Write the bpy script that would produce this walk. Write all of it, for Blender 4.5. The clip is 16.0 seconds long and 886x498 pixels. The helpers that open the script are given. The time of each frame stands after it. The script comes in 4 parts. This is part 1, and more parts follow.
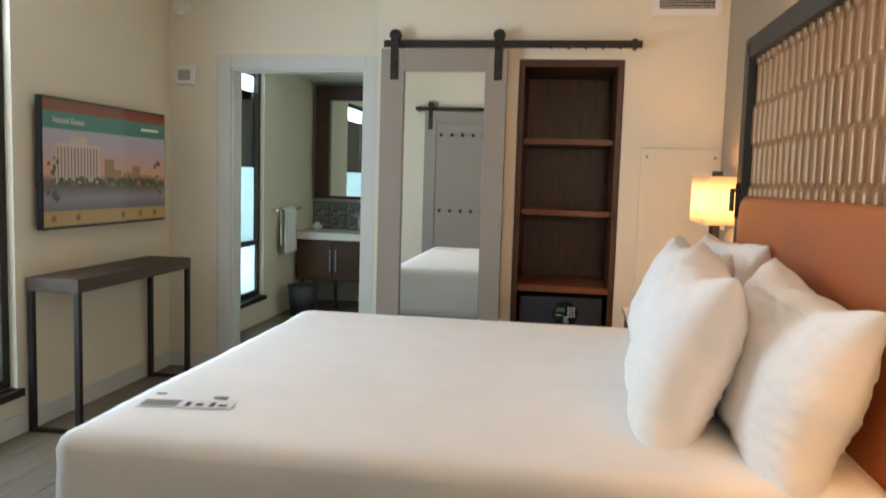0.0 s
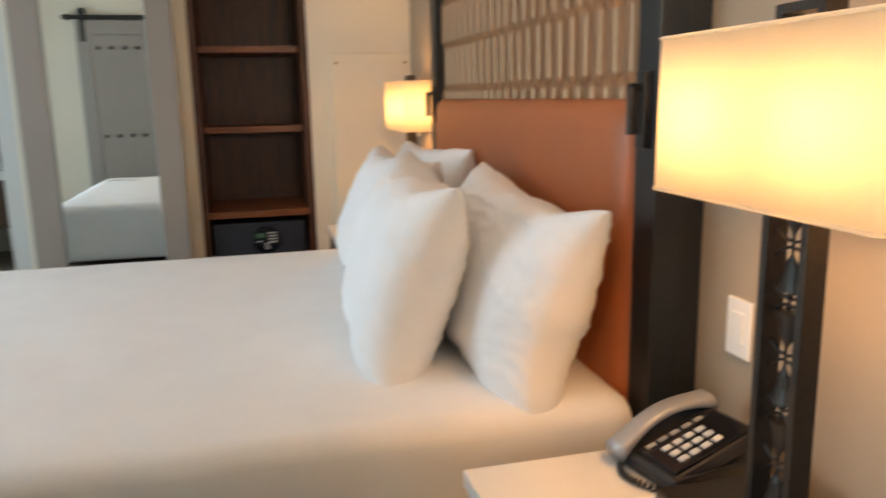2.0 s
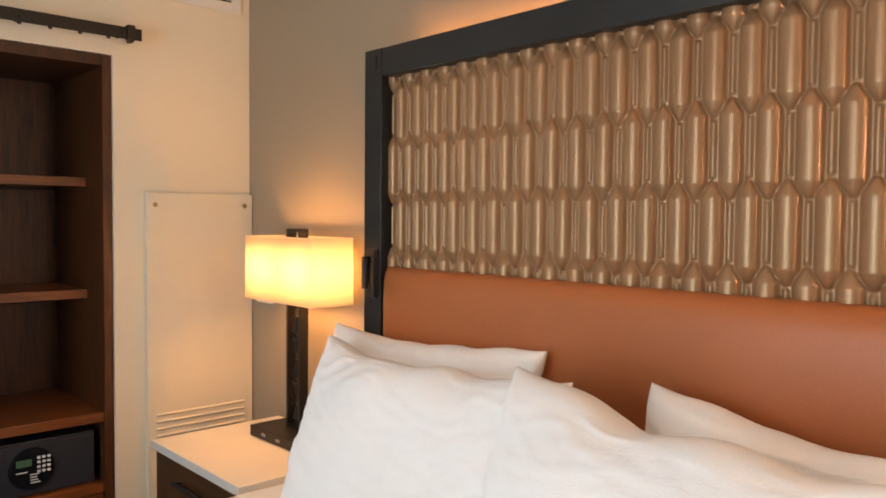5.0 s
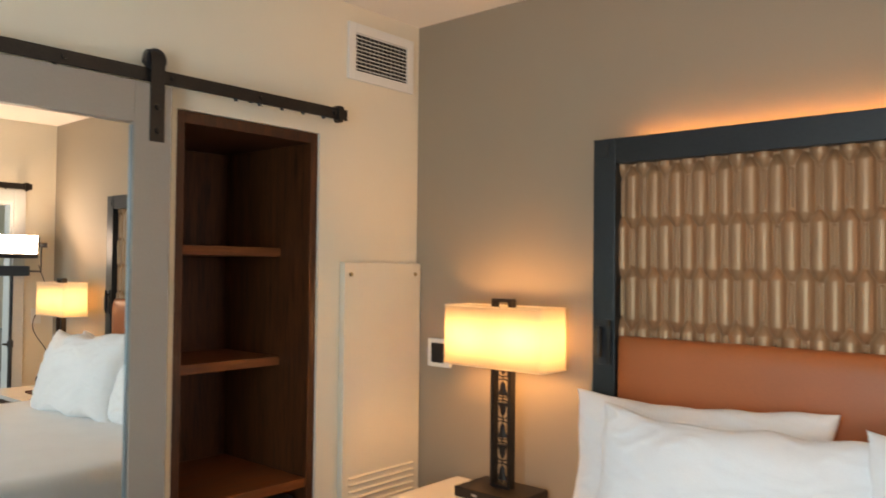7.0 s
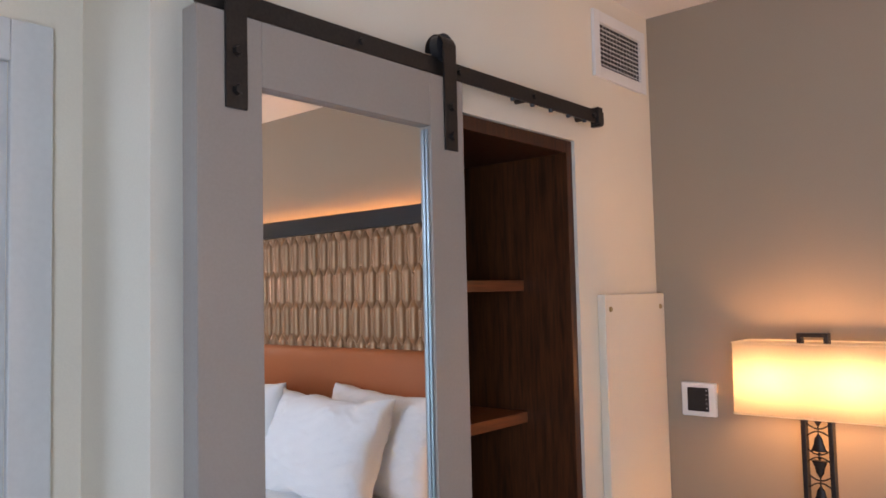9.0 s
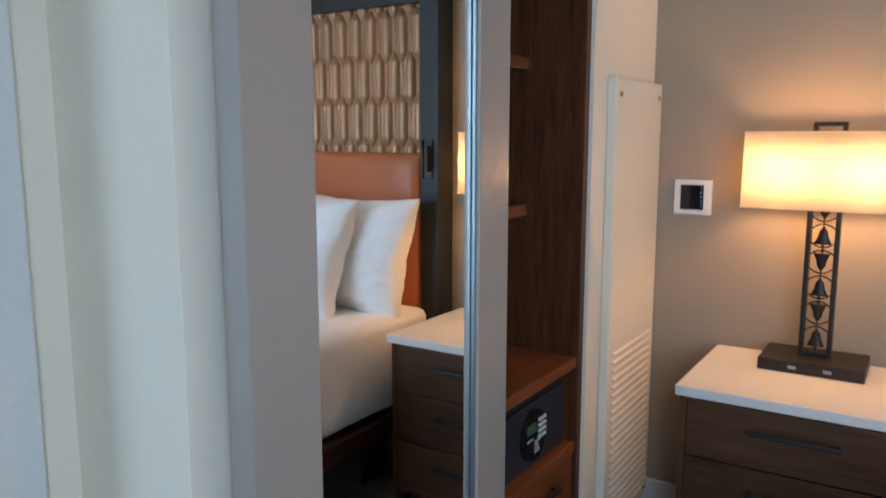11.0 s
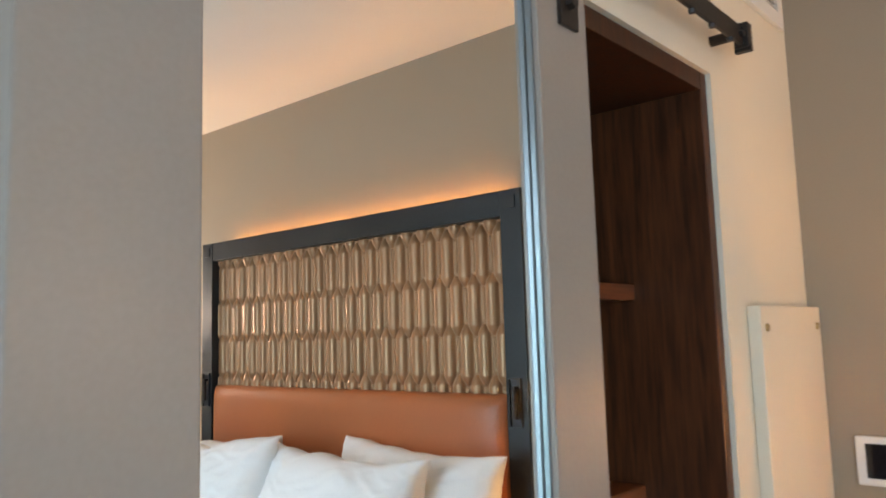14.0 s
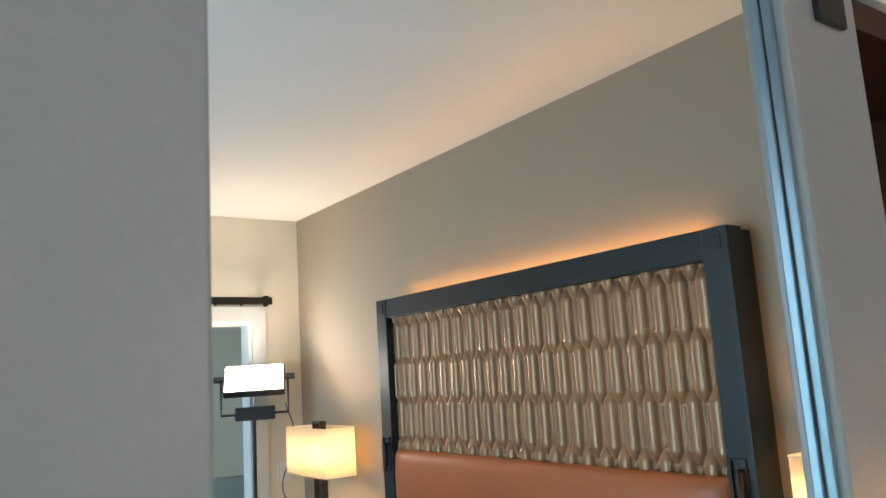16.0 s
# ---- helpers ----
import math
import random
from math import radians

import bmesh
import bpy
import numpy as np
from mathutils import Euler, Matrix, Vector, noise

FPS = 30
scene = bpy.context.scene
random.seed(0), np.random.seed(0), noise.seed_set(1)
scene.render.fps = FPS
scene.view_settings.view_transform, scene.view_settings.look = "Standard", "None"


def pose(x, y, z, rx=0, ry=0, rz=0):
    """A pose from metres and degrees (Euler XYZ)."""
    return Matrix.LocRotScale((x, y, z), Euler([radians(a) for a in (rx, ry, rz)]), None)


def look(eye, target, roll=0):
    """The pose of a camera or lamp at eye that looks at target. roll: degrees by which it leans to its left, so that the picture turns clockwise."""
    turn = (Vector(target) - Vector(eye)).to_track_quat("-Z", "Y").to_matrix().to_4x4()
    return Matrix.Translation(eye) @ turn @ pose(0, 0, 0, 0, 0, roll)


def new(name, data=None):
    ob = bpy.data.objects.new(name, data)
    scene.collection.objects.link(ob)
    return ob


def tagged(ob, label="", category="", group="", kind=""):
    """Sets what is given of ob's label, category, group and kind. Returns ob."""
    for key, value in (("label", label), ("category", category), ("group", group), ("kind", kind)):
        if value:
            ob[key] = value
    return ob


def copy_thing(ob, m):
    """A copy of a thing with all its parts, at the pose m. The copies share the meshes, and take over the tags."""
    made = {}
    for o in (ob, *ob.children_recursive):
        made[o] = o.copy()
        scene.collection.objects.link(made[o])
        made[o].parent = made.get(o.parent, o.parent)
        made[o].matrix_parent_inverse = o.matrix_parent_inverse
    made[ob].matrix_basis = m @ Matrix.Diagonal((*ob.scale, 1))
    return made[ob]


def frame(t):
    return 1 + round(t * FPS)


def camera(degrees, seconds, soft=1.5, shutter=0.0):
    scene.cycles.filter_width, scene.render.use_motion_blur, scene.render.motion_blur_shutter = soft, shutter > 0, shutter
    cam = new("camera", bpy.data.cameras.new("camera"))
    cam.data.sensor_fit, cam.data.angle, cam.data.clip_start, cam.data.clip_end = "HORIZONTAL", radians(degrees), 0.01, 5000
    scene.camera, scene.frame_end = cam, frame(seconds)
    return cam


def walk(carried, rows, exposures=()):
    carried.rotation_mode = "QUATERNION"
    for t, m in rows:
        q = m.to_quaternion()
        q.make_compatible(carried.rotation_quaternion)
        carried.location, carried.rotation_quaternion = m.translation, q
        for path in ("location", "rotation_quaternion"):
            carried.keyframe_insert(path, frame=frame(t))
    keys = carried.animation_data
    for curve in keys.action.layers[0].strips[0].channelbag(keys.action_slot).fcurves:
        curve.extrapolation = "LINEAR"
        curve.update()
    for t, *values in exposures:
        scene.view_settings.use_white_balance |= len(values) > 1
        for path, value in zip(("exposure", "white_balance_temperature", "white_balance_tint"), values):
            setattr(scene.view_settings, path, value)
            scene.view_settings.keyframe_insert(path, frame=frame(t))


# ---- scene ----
cam = camera(60.3, 16.0, soft=1.6, shutter=0.3)

PATH = [
    (0, (-0.914, -4.674, 1.36), (-1.214, -2.705, 1.179), 1.7),
    (0.5, (-0.902, -4.727, 1.319), (-1.184, -2.779, 0.966), 1.7),
    (1, (-0.917, -4.723, 1.322), (-1.153, -2.781, 0.905), 1.6),
    (1.5, (-0.969, -4.594, 1.36), (-0.996, -2.638, 0.944), 0.6),
    (2, (-0.921, -4.353, 1.342), (-0.445, -2.45, 0.948), -1.1),
    (2.5, (-0.811, -4.068, 1.391), (0.084, -2.298, 1.134), -0.3),
    (3, (-0.863, -3.776, 1.414), (0.081, -2.023, 1.222), -0.3),
    (3.2, (-0.923, -3.657, 1.419), (0.067, -1.929, 1.238), 0.0),
    (5.3, (-1.755, -2.928, 1.499), (-0.363, -1.493, 1.448), 1.0),
    (5.5, (-1.839, -2.879, 1.51), (-0.432, -1.458, 1.488), 1.5),
    (6, (-2.156, -2.788, 1.525), (-0.686, -1.433, 1.533), 1.4),
    (6.5, (-2.375, -2.662, 1.512), (-0.874, -1.34, 1.494), 1.0),
    (7, (-2.54, -2.381, 1.563), (-1.035, -1.065, 1.611), 0.6),
    (7.5, (-2.75, -2.071, 1.586), (-1.299, -0.701, 1.712), 0.3),
    (8, (-2.844, -1.799, 1.591), (-1.41, -0.411, 1.727), -0.2),
    (8.2, (-2.837, -1.693, 1.6), (-1.393, -0.316, 1.741), -0.4),
    (10.3, (-2.684, -0.919, 1.534), (-1.052, 0.236, 1.481), -2.1),
    (10.5, (-2.698, -0.892, 1.502), (-1.059, 0.246, 1.37), -1.5),
    (11, (-2.749, -0.87, 1.404), (-1.086, 0.2, 1.108), 0.0),
    (11.5, (-2.76, -0.871, 1.365), (-1.074, 0.119, 0.945), 0.9),
    (12, (-2.767, -0.874, 1.401), (-1.057, 0.083, 1.002), -0.1),
    (12.5, (-2.667, -0.86, 1.419), (-0.942, 0.11, 1.131), -1.3),
    (13, (-2.464, -0.842, 1.459), (-0.778, 0.227, 1.336), -1.3),
    (13.5, (-2.344, -0.749, 1.503), (-0.746, 0.452, 1.56), -1.5),
    (14, (-2.210, -0.622, 1.532), (-0.712, 0.682, 1.759), -1.7),
    (14.1, (-2.158, -0.565, 1.548), (-0.653, 0.733, 1.780), -2.3),
    (14.5, (-2.045, -0.523, 1.598), (-0.575, 0.809, 1.848), -2.2),
    (15, (-1.978, -0.484, 1.627), (-0.704, 1.026, 1.935), -0.9),
    (15.5, (-1.952, -0.459, 1.66), (-0.855, 1.178, 2.0), -1.4),
    (16, (-1.991, -0.409, 1.667), (-0.845, 1.199, 1.985), -3.6),
]
walk(cam, [(t, look(e, a, r)) for t, e, a, r in PATH], exposures=[
    (0.0, 0.0, 9200, 27), (0.5, 0.04, 9000, 26), (1.5, 0.04, 9000, 26), (2.0, -0.14, 9000, 26), (2.5, -0.50, 8000, 14), (3.0, -0.54, 5300, 11), (3.2, -0.54, 5300, 11), (5.3, 0.02, 11000, 36),
    (6.5, -0.06, 10200, 22), (8.0, -0.24, 9000, 44), (10.5, -0.12, 7200, 32), (12.0, -0.08, 7400, 26), (13.5, -0.10, 9200, 36), (14.0, 0.10, 8500, 28), (14.5, 0.02, 7200, 19), (16.0, -0.04, 7000, 16)])

# ---- world and large lights ----
world = bpy.data.worlds.new("World")
scene.world = world
world.use_nodes = True
wn = world.node_tree.nodes
sky = wn.new("ShaderNodeTexSky")
sky.sky_type = "NISHITA"
sky.sun_disc = False
sky.sun_elevation = radians(48)
sky.sun_rotation = radians(129)
wn["Background"].inputs[1].default_value = 0.12
world.node_tree.links.new(sky.outputs[0], wn["Background"].inputs[0])


def lamp(name, kind, m, power, colour, **more):
    d = bpy.data.lights.new(name, kind)
    d.energy, d.color = power, colour
    if kind == "AREA":
        d.shape, d.size, d.size_y = "RECTANGLE", more["w"], more["h"]
    elif kind == "SUN":
        d.angle = more["angle"]
    else:
        d.shadow_soft_size = more["r"]
    o = new(name, d)
    o.matrix_world = m
    return o


SKY = (0.40, 0.69, 1.0)
lamp("sun_light", "SUN", look((0, 0, 9), (-5.0, 4.0, 0)), 2.5, (1.0, 0.95, 0.86), angle=radians(0.5))
lamp("window_daylight", "AREA", look((-3.72, -1.99, 1.3), (-1.0, -1.99, 1.1)), 86, SKY, w=1.4, h=2.0)
lamp("bathroom_daylight", "AREA", look((-3.72, 1.5, 1.3), (-2.0, 1.5, 1.2)), 26, SKY, w=0.9, h=2.0)
lamp("living_daylight", "AREA", look((-3.72, -6.3, 1.4), (-1.0, -6.1, 1.2)), 150, SKY, w=2.2, h=2.0)

# ---- materials ----
MATS = {}


def mat(name, col, rough=0.5, metal=0.0, grain=40.0, vary=0.08, bump=0.0, wood=None, big=2.5, coat=0.0, emit=None, stretch=None):
    """A painted, woven, metal or wooden surface: base colour, two scales of variation, roughness wear, relief."""
    m = bpy.data.materials.new(name)
    m.use_nodes = True
    nt = m.node_tree
    n, ln = nt.nodes, nt.links.new
    b = n["Principled BSDF"]
    b.inputs["Roughness"].default_value = rough
    b.inputs["Metallic"].default_value = metal
    b.inputs["Coat Weight"].default_value = coat
    tc = n.new("ShaderNodeTexCoord")
    mp = n.new("ShaderNodeMapping")
    ln(tc.outputs["Object"], mp.inputs[0])
    if stretch:
        mp.inputs["Scale"].default_value = stretch
    fine, coarse = n.new("ShaderNodeTexNoise"), n.new("ShaderNodeTexNoise")
    fine.inputs["Scale"].default_value, fine.inputs["Detail"].default_value = grain, 5
    coarse.inputs["Scale"].default_value, coarse.inputs["Detail"].default_value = big, 3
    ln(mp.outputs[0], fine.inputs[0])
    ln(mp.outputs[0], coarse.inputs[0])
    add = n.new("ShaderNodeMath")
    ln(fine.outputs[0], add.inputs[0])
    ln(coarse.outputs[0], add.inputs[1])
    ramp = n.new("ShaderNodeValToRGB")
    half = n.new("ShaderNodeMath")
    half.operation = "MULTIPLY"
    half.inputs[1].default_value = 0.5
    ln(add.outputs[0], half.inputs[0])
    ln(half.outputs[0], ramp.inputs[0])
    lo = [c * (1 - vary) for c in col]
    hi = [min(1, c * (1 + vary)) for c in col]
    if wood:
        lo, hi = wood, col
    ramp.color_ramp.elements[0].position, ramp.color_ramp.elements[1].position = 0.36, 0.64
    ramp.color_ramp.elements[0].color = (*lo, 1)
    ramp.color_ramp.elements[1].color = (*hi, 1)
    last = ramp.outputs[0]
    if wood:
        info = n.new("ShaderNodeObjectInfo")
        hsv = n.new("ShaderNodeHueSaturation")
        rng = n.new("ShaderNodeMapRange")
        rng.inputs[3].default_value, rng.inputs[4].default_value = 0.82, 1.18
        ln(info.outputs["Random"], rng.inputs[0])
        ln(rng.outputs[0], hsv.inputs["Value"])
        ln(last, hsv.inputs["Color"])
        last = hsv.outputs[0]
    ln(last, b.inputs["Base Color"])
    rr = n.new("ShaderNodeMapRange")
    rr.inputs[3].default_value, rr.inputs[4].default_value = max(0.02, rough - 0.07), min(1, rough + 0.07)
    ln(coarse.outputs[0], rr.inputs[0])
    ln(rr.outputs[0], b.inputs["Roughness"])
    if bump:
        bp = n.new("ShaderNodeBump")
        bp.inputs["Strength"].default_value, bp.inputs["Distance"].default_value = bump, 0.004
        ln(fine.outputs[0], bp.inputs["Height"])
        ln(bp.outputs[0], b.inputs["Normal"])
    if emit:
        b.inputs["Emission Color"].default_value = (*emit[0], 1)
        b.inputs["Emission Strength"].default_value = emit[1]
    MATS[name] = m
    return m


PAINT_CREAM = mat("cream_wall_paint", (0.77, 0.69, 0.55), 0.75, grain=220, vary=0.025, bump=0.12)
PAINT_TAUPE = mat("taupe_wall_paint", (0.345, 0.270, 0.195), 0.75, grain=220, vary=0.03, bump=0.12)
PAINT_BATH = mat("bathroom_wall_paint", (0.62, 0.66, 0.58), 0.6, grain=200, vary=0.03, bump=0.08)
PAINT_CEIL = mat("ceiling_paint", (0.80, 0.76, 0.70), 0.85, grain=180, vary=0.02, bump=0.15)
PAINT_TRIM = mat("white_trim_paint", (0.62, 0.62, 0.58), 0.4, grain=90, vary=0.03)
PAINT_DOOR = mat("grey_door_paint", (0.315, 0.268, 0.228), 0.33, grain=160, vary=0.04, bump=0.05)
WHITE_PLASTIC = mat("white_plastic", (0.78, 0.77, 0.72), 0.4, grain=60, vary=0.02)
BLACK_PLASTIC = mat("black_plastic", (0.018, 0.019, 0.022), 0.4, grain=120, vary=0.15, bump=0.05)
GREY_PLASTIC = mat("silver_grey_plastic", (0.36, 0.37, 0.38), 0.35, metal=0.3, grain=150, vary=0.06)
GLOSS_BLACK = mat("gloss_black", (0.01, 0.01, 0.012), 0.08, grain=30, vary=0.1)
IRON = mat("dark_bronze_iron", (0.034, 0.028, 0.024), 0.42, metal=0.55, grain=140, vary=0.2, bump=0.12)
FRAME = mat("blackened_headboard_frame", (0.012, 0.015, 0.017), 0.42, grain=90, vary=0.2, bump=0.06)
CARVED = mat("carved_panel_lacquer", (0.40, 0.200, 0.102), 0.34, metal=0.38, grain=60, vary=0.10, bump=0.05, stretch=(1, 1, 0.15))
LEATHER = mat("orange_leather", (0.50, 0.135, 0.045), 0.42, grain=320, vary=0.10, bump=0.10)
LINEN = mat("white_bed_linen", (0.89, 0.885, 0.87), 0.9, grain=260, vary=0.03, bump=0.22, big=6)
# one closet wood: the shade of the recess is put into this darker copy
WALNUT_SHADED = mat("reddish_walnut_shaded", (0.105, 0.030, 0.009), 0.42, wood=(0.036, 0.011, 0.004), grain=14, bump=0.06, big=5, stretch=(9, 9, 0.7))
# lighter copy for shelves and drawers that catch the light, grain turned
WALNUT_LIT = mat("reddish_walnut_lit", (0.26, 0.070, 0.020), 0.36, wood=(0.13, 0.036, 0.010), grain=14, bump=0.06, big=5, stretch=(0.7, 9, 9))
DRAWER = mat("dark_brown_drawer_wood", (0.115, 0.047, 0.019), 0.40, wood=(0.056, 0.022, 0.009), grain=14, bump=0.08, big=5, stretch=(9, 0.7, 9))
BEDWOOD = mat("dark_red_bed_wood", (0.075, 0.026, 0.014), 0.35, wood=(0.035, 0.012, 0.007), grain=14, bump=0.05, big=5, stretch=(0.7, 9, 9))
CONSOLE = mat("grey_brown_console_wood", (0.085, 0.046, 0.028), 0.5, wood=(0.036, 0.02, 0.013), grain=14, bump=0.08, big=5, stretch=(9, 0.7, 9))
PLANK = mat("grey_brown_plank", (0.20, 0.155, 0.115), 0.42, wood=(0.115, 0.085, 0.062), grain=12, bump=0.1, big=4, stretch=(9, 0.7, 9))
JOINT = mat("floor_joint", (0.03, 0.025, 0.02), 0.8)
QUARTZ = mat("white_quartz", (0.78, 0.75, 0.69), 0.22, grain=500, vary=0.05, big=3)
CHROME = mat("polished_chrome", (0.75, 0.78, 0.80), 0.12, metal=1.0, grain=50, vary=0.03)
EDGING = mat("brushed_edging", (0.26, 0.30, 0.32), 0.34, metal=0.9, grain=50, vary=0.05)
BRASS = mat("brass_screw", (0.45, 0.33, 0.16), 0.35, metal=0.9, grain=90, vary=0.1)
SAFE = mat("safe_dark_steel", (0.030, 0.032, 0.040), 0.45, metal=0.3, grain=400, vary=0.2, bump=0.1)
KEYCAP = mat("light_key", (0.60, 0.60, 0.58), 0.4)
LCD = mat("green_display", (0.05, 0.13, 0.07), 0.2)
PAPER = mat("paper", (0.80, 0.79, 0.77), 0.8, grain=80, vary=0.02)
PRINT_GREY = mat("printed_grey", (0.24, 0.22, 0.21), 0.8)
PRINT_DARK = mat("printed_dark", (0.05, 0.05, 0.06), 0.8)
PRINT_PINK = mat("printed_pale_pink", (0.70, 0.60, 0.60), 0.8)
TOWEL = mat("white_terry", (0.82, 0.82, 0.80), 1.0, grain=300, vary=0.06, bump=0.6)
BAG = mat("dark_nylon_bag", (0.018, 0.026, 0.032), 0.55, grain=300, vary=0.2, bump=0.3)
TILE = mat("patterned_splash_tile", (0.16, 0.17, 0.15), 0.25, grain=18, vary=0.8, big=30)
EXT = mat("beige_stucco", (0.62, 0.53, 0.36), 0.9, grain=60, vary=0.06, bump=0.3)
UPH = mat("grey_upholstery", (0.33, 0.33, 0.30), 0.9, grain=260, vary=0.08, bump=0.3)
STRIP = mat("warm_led_strip", (0.9, 0.7, 0.4), 0.5, emit=((1.0, 0.50, 0.17), 34.0))
PANEL_LIGHT = mat("video_light_diffuser", (0.9, 0.9, 0.9), 0.5, emit=((1.0, 0.93, 0.85), 60.0))


def mirror_mat():
    m = bpy.data.materials.new("mirror_silver")
    m.use_nodes = True
    b = m.node_tree.nodes["Principled BSDF"]
    b.inputs["Base Color"].default_value = (0.90, 0.93, 0.91, 1)
    b.inputs["Metallic"].default_value, b.inputs["Roughness"].default_value = 1.0, 0.0
    return m


def glass_mat(name, tint, frosted=False):
    m = bpy.data.materials.new(name)
    m.use_nodes = True
    n, ln = m.node_tree.nodes, m.node_tree.links.new
    out = n["Material Output"]
    mix = n.new("ShaderNodeMixShader")
    gl = n.new("ShaderNodeBsdfGlossy")
    gl.inputs["Roughness"].default_value = 0.25 if frosted else 0.02
    tr = n.new("ShaderNodeBsdfTranslucent" if frosted else "ShaderNodeBsdfTransparent")
    tr.inputs[0].default_value = (*tint, 1)
    fr = n.new("ShaderNodeFresnel")
    fr.inputs[0].default_value = 1.45
    ln(fr.outputs[0], mix.inputs[0])
    ln(tr.outputs[0], mix.inputs[1])
    ln(gl.outputs[0], mix.inputs[2])
    ln(mix.outputs[0], out.inputs[0])
    return m


def shade_mat():
    m = bpy.data.materials.new("cream_lampshade_fabric")
    m.use_nodes = True
    n, ln = m.node_tree.nodes, m.node_tree.links.new
    out = n["Material Output"]
    tc = n.new("ShaderNodeTexCoord")
    tex = n.new("ShaderNodeTexNoise")
    tex.inputs["Scale"].default_value = 260
    ln(tc.outputs["Object"], tex.inputs[0])
    ramp = n.new("ShaderNodeValToRGB")
    ramp.color_ramp.elements[0].color = (0.90, 0.85, 0.74, 1)
    ramp.color_ramp.elements[1].color = (0.97, 0.93, 0.84, 1)
    ln(tex.outputs[0], ramp.inputs[0])
    tr, df = n.new("ShaderNodeBsdfTranslucent"), n.new("ShaderNodeBsdfDiffuse")
    mix = n.new("ShaderNodeMixShader")
    mix.inputs[0].default_value = 0.16
    for s in (tr, df):
        ln(ramp.outputs[0], s.inputs[0])
    ln(tr.outputs[0], mix.inputs[1])
    ln(df.outputs[0], mix.inputs[2])
    ln(mix.outputs[0], out.inputs[0])
    return m


MIRROR = mirror_mat()
GLASS = glass_mat("window_glass", (0.80, 0.93, 0.90))
FROST = glass_mat("frosted_glass", (0.75, 0.93, 0.95), True)
SHADE = shade_mat()

# ---- mesh helpers ----


def bx(bm, x0, x1, y0, y1, z0, z1, bevel=0.0, seg=2, m=None):
    """A box between two corners, its edges rounded; m turns it."""
    mm = Matrix.Translation(((x0 + x1) / 2, (y0 + y1) / 2, (z0 + z1) / 2)) @ Matrix.Diagonal((abs(x1 - x0), abs(y1 - y0), abs(z1 - z0), 1))
    r = bmesh.ops.create_cube(bm, size=1, matrix=(m or Matrix()) @ mm)
    if bevel:
        es = list({e for v in r["verts"] for e in v.link_edges})
        bmesh.ops.bevel(bm, geom=es, offset=bevel, segments=seg, profile=0.6, affect="EDGES")
    return bm


def cyl(bm, a, b, r, r2=None, seg=16):
    """A rod or cone from a to b."""
    a, b = Vector(a), Vector(b)
    d = b - a
    m = Matrix.Translation((a + b) / 2) @ d.to_track_quat("Z", "Y").to_matrix().to_4x4()
    bmesh.ops.create_cone(bm, cap_ends=True, segments=seg, radius1=r, radius2=r if r2 is None else r2, depth=d.length, matrix=m)
    return bm


def tube(bm, pts, r, seg=8):
    """A rod bent along points, closed at its ends."""
    pts = [Vector(p) for p in pts]
    q, before, prev = None, None, None
    for k, p in enumerate(pts):
        d = (pts[min(k + 1, len(pts) - 1)] - pts[max(k - 1, 0)]).normalized()
        q = d.to_track_quat("Z", "Y") if q is None else before.rotation_difference(d) @ q
        before = d
        ring = [bm.verts.new(p + q @ Vector((r * math.cos(2 * math.pi * g / seg), r * math.sin(2 * math.pi * g / seg), 0))) for g in range(seg)]
        if prev:
            for g in range(seg):
                bm.faces.new((prev[g], prev[(g + 1) % seg], ring[(g + 1) % seg], ring[g]))
        else:
            bm.faces.new(ring[::-1])
        prev = ring
    bm.faces.new(prev)
    return bm


def box(*a, bevel=0.0, m=None):
    return bx(bmesh.new(), *a, bevel=bevel, m=m)


def mesh(name, bm, material, smooth=False):
    me = bpy.data.meshes.new(name)
    bm.to_mesh(me)
    bm.free()
    me.materials.append(material)
    if smooth:
        for p in me.polygons:
            p.use_smooth = True
    return me


def part(name, bm, material, parent, label="", smooth=False):
    o = new(name, mesh(name, bm, material, smooth))
    if parent:
        o.parent = parent
    if label:
        o["label"] = label
    return o


def thing(name, label, category, at=(0, 0, 0), group=""):
    """An Empty at the thing's base; its parts are built about the origin of the room and keep their places."""
    e = new(name)
    e.empty_display_size = 0.1
    e.location = at
    return tagged(e, label, category, group)


def local(name, bm, material, parent, label="", smooth=False):
    """A part given in room coordinates."""
    o = parent
    while o:
        bmesh.ops.translate(bm, verts=bm.verts, vec=-o.location)
        o = o.parent
    return part(name, bm, material, parent, label, smooth)


def structure(name, bm, material, label, smooth=False):
    return tagged(part(name, bm, material, None, smooth=smooth), label, "", "", "structure")


CEIL = 2.659
XT, YB, YW = -3.60, 0.28, -4.09   # television wall, bathroom wall, living-room wall


def pierced(bm, axis, c0, c1, a0, a1, z0, z1, holes):
    """A wall slab along x or y with rectangular holes (lo, hi, bottom, top), in order."""
    def put(lo, hi, b, t):
        if hi - lo > 1e-4 and t - b > 1e-4:
            bx(bm, *((lo, hi, c0, c1) if axis == "x" else (c0, c1, lo, hi)), b, t)
    at = a0
    for lo, hi, b, t in sorted(holes):
        put(at, lo, z0, z1)
        put(lo, hi, z0, b)
        put(lo, hi, t, z1)
        at = hi
    put(at, a1, z0, z1)
    return bm


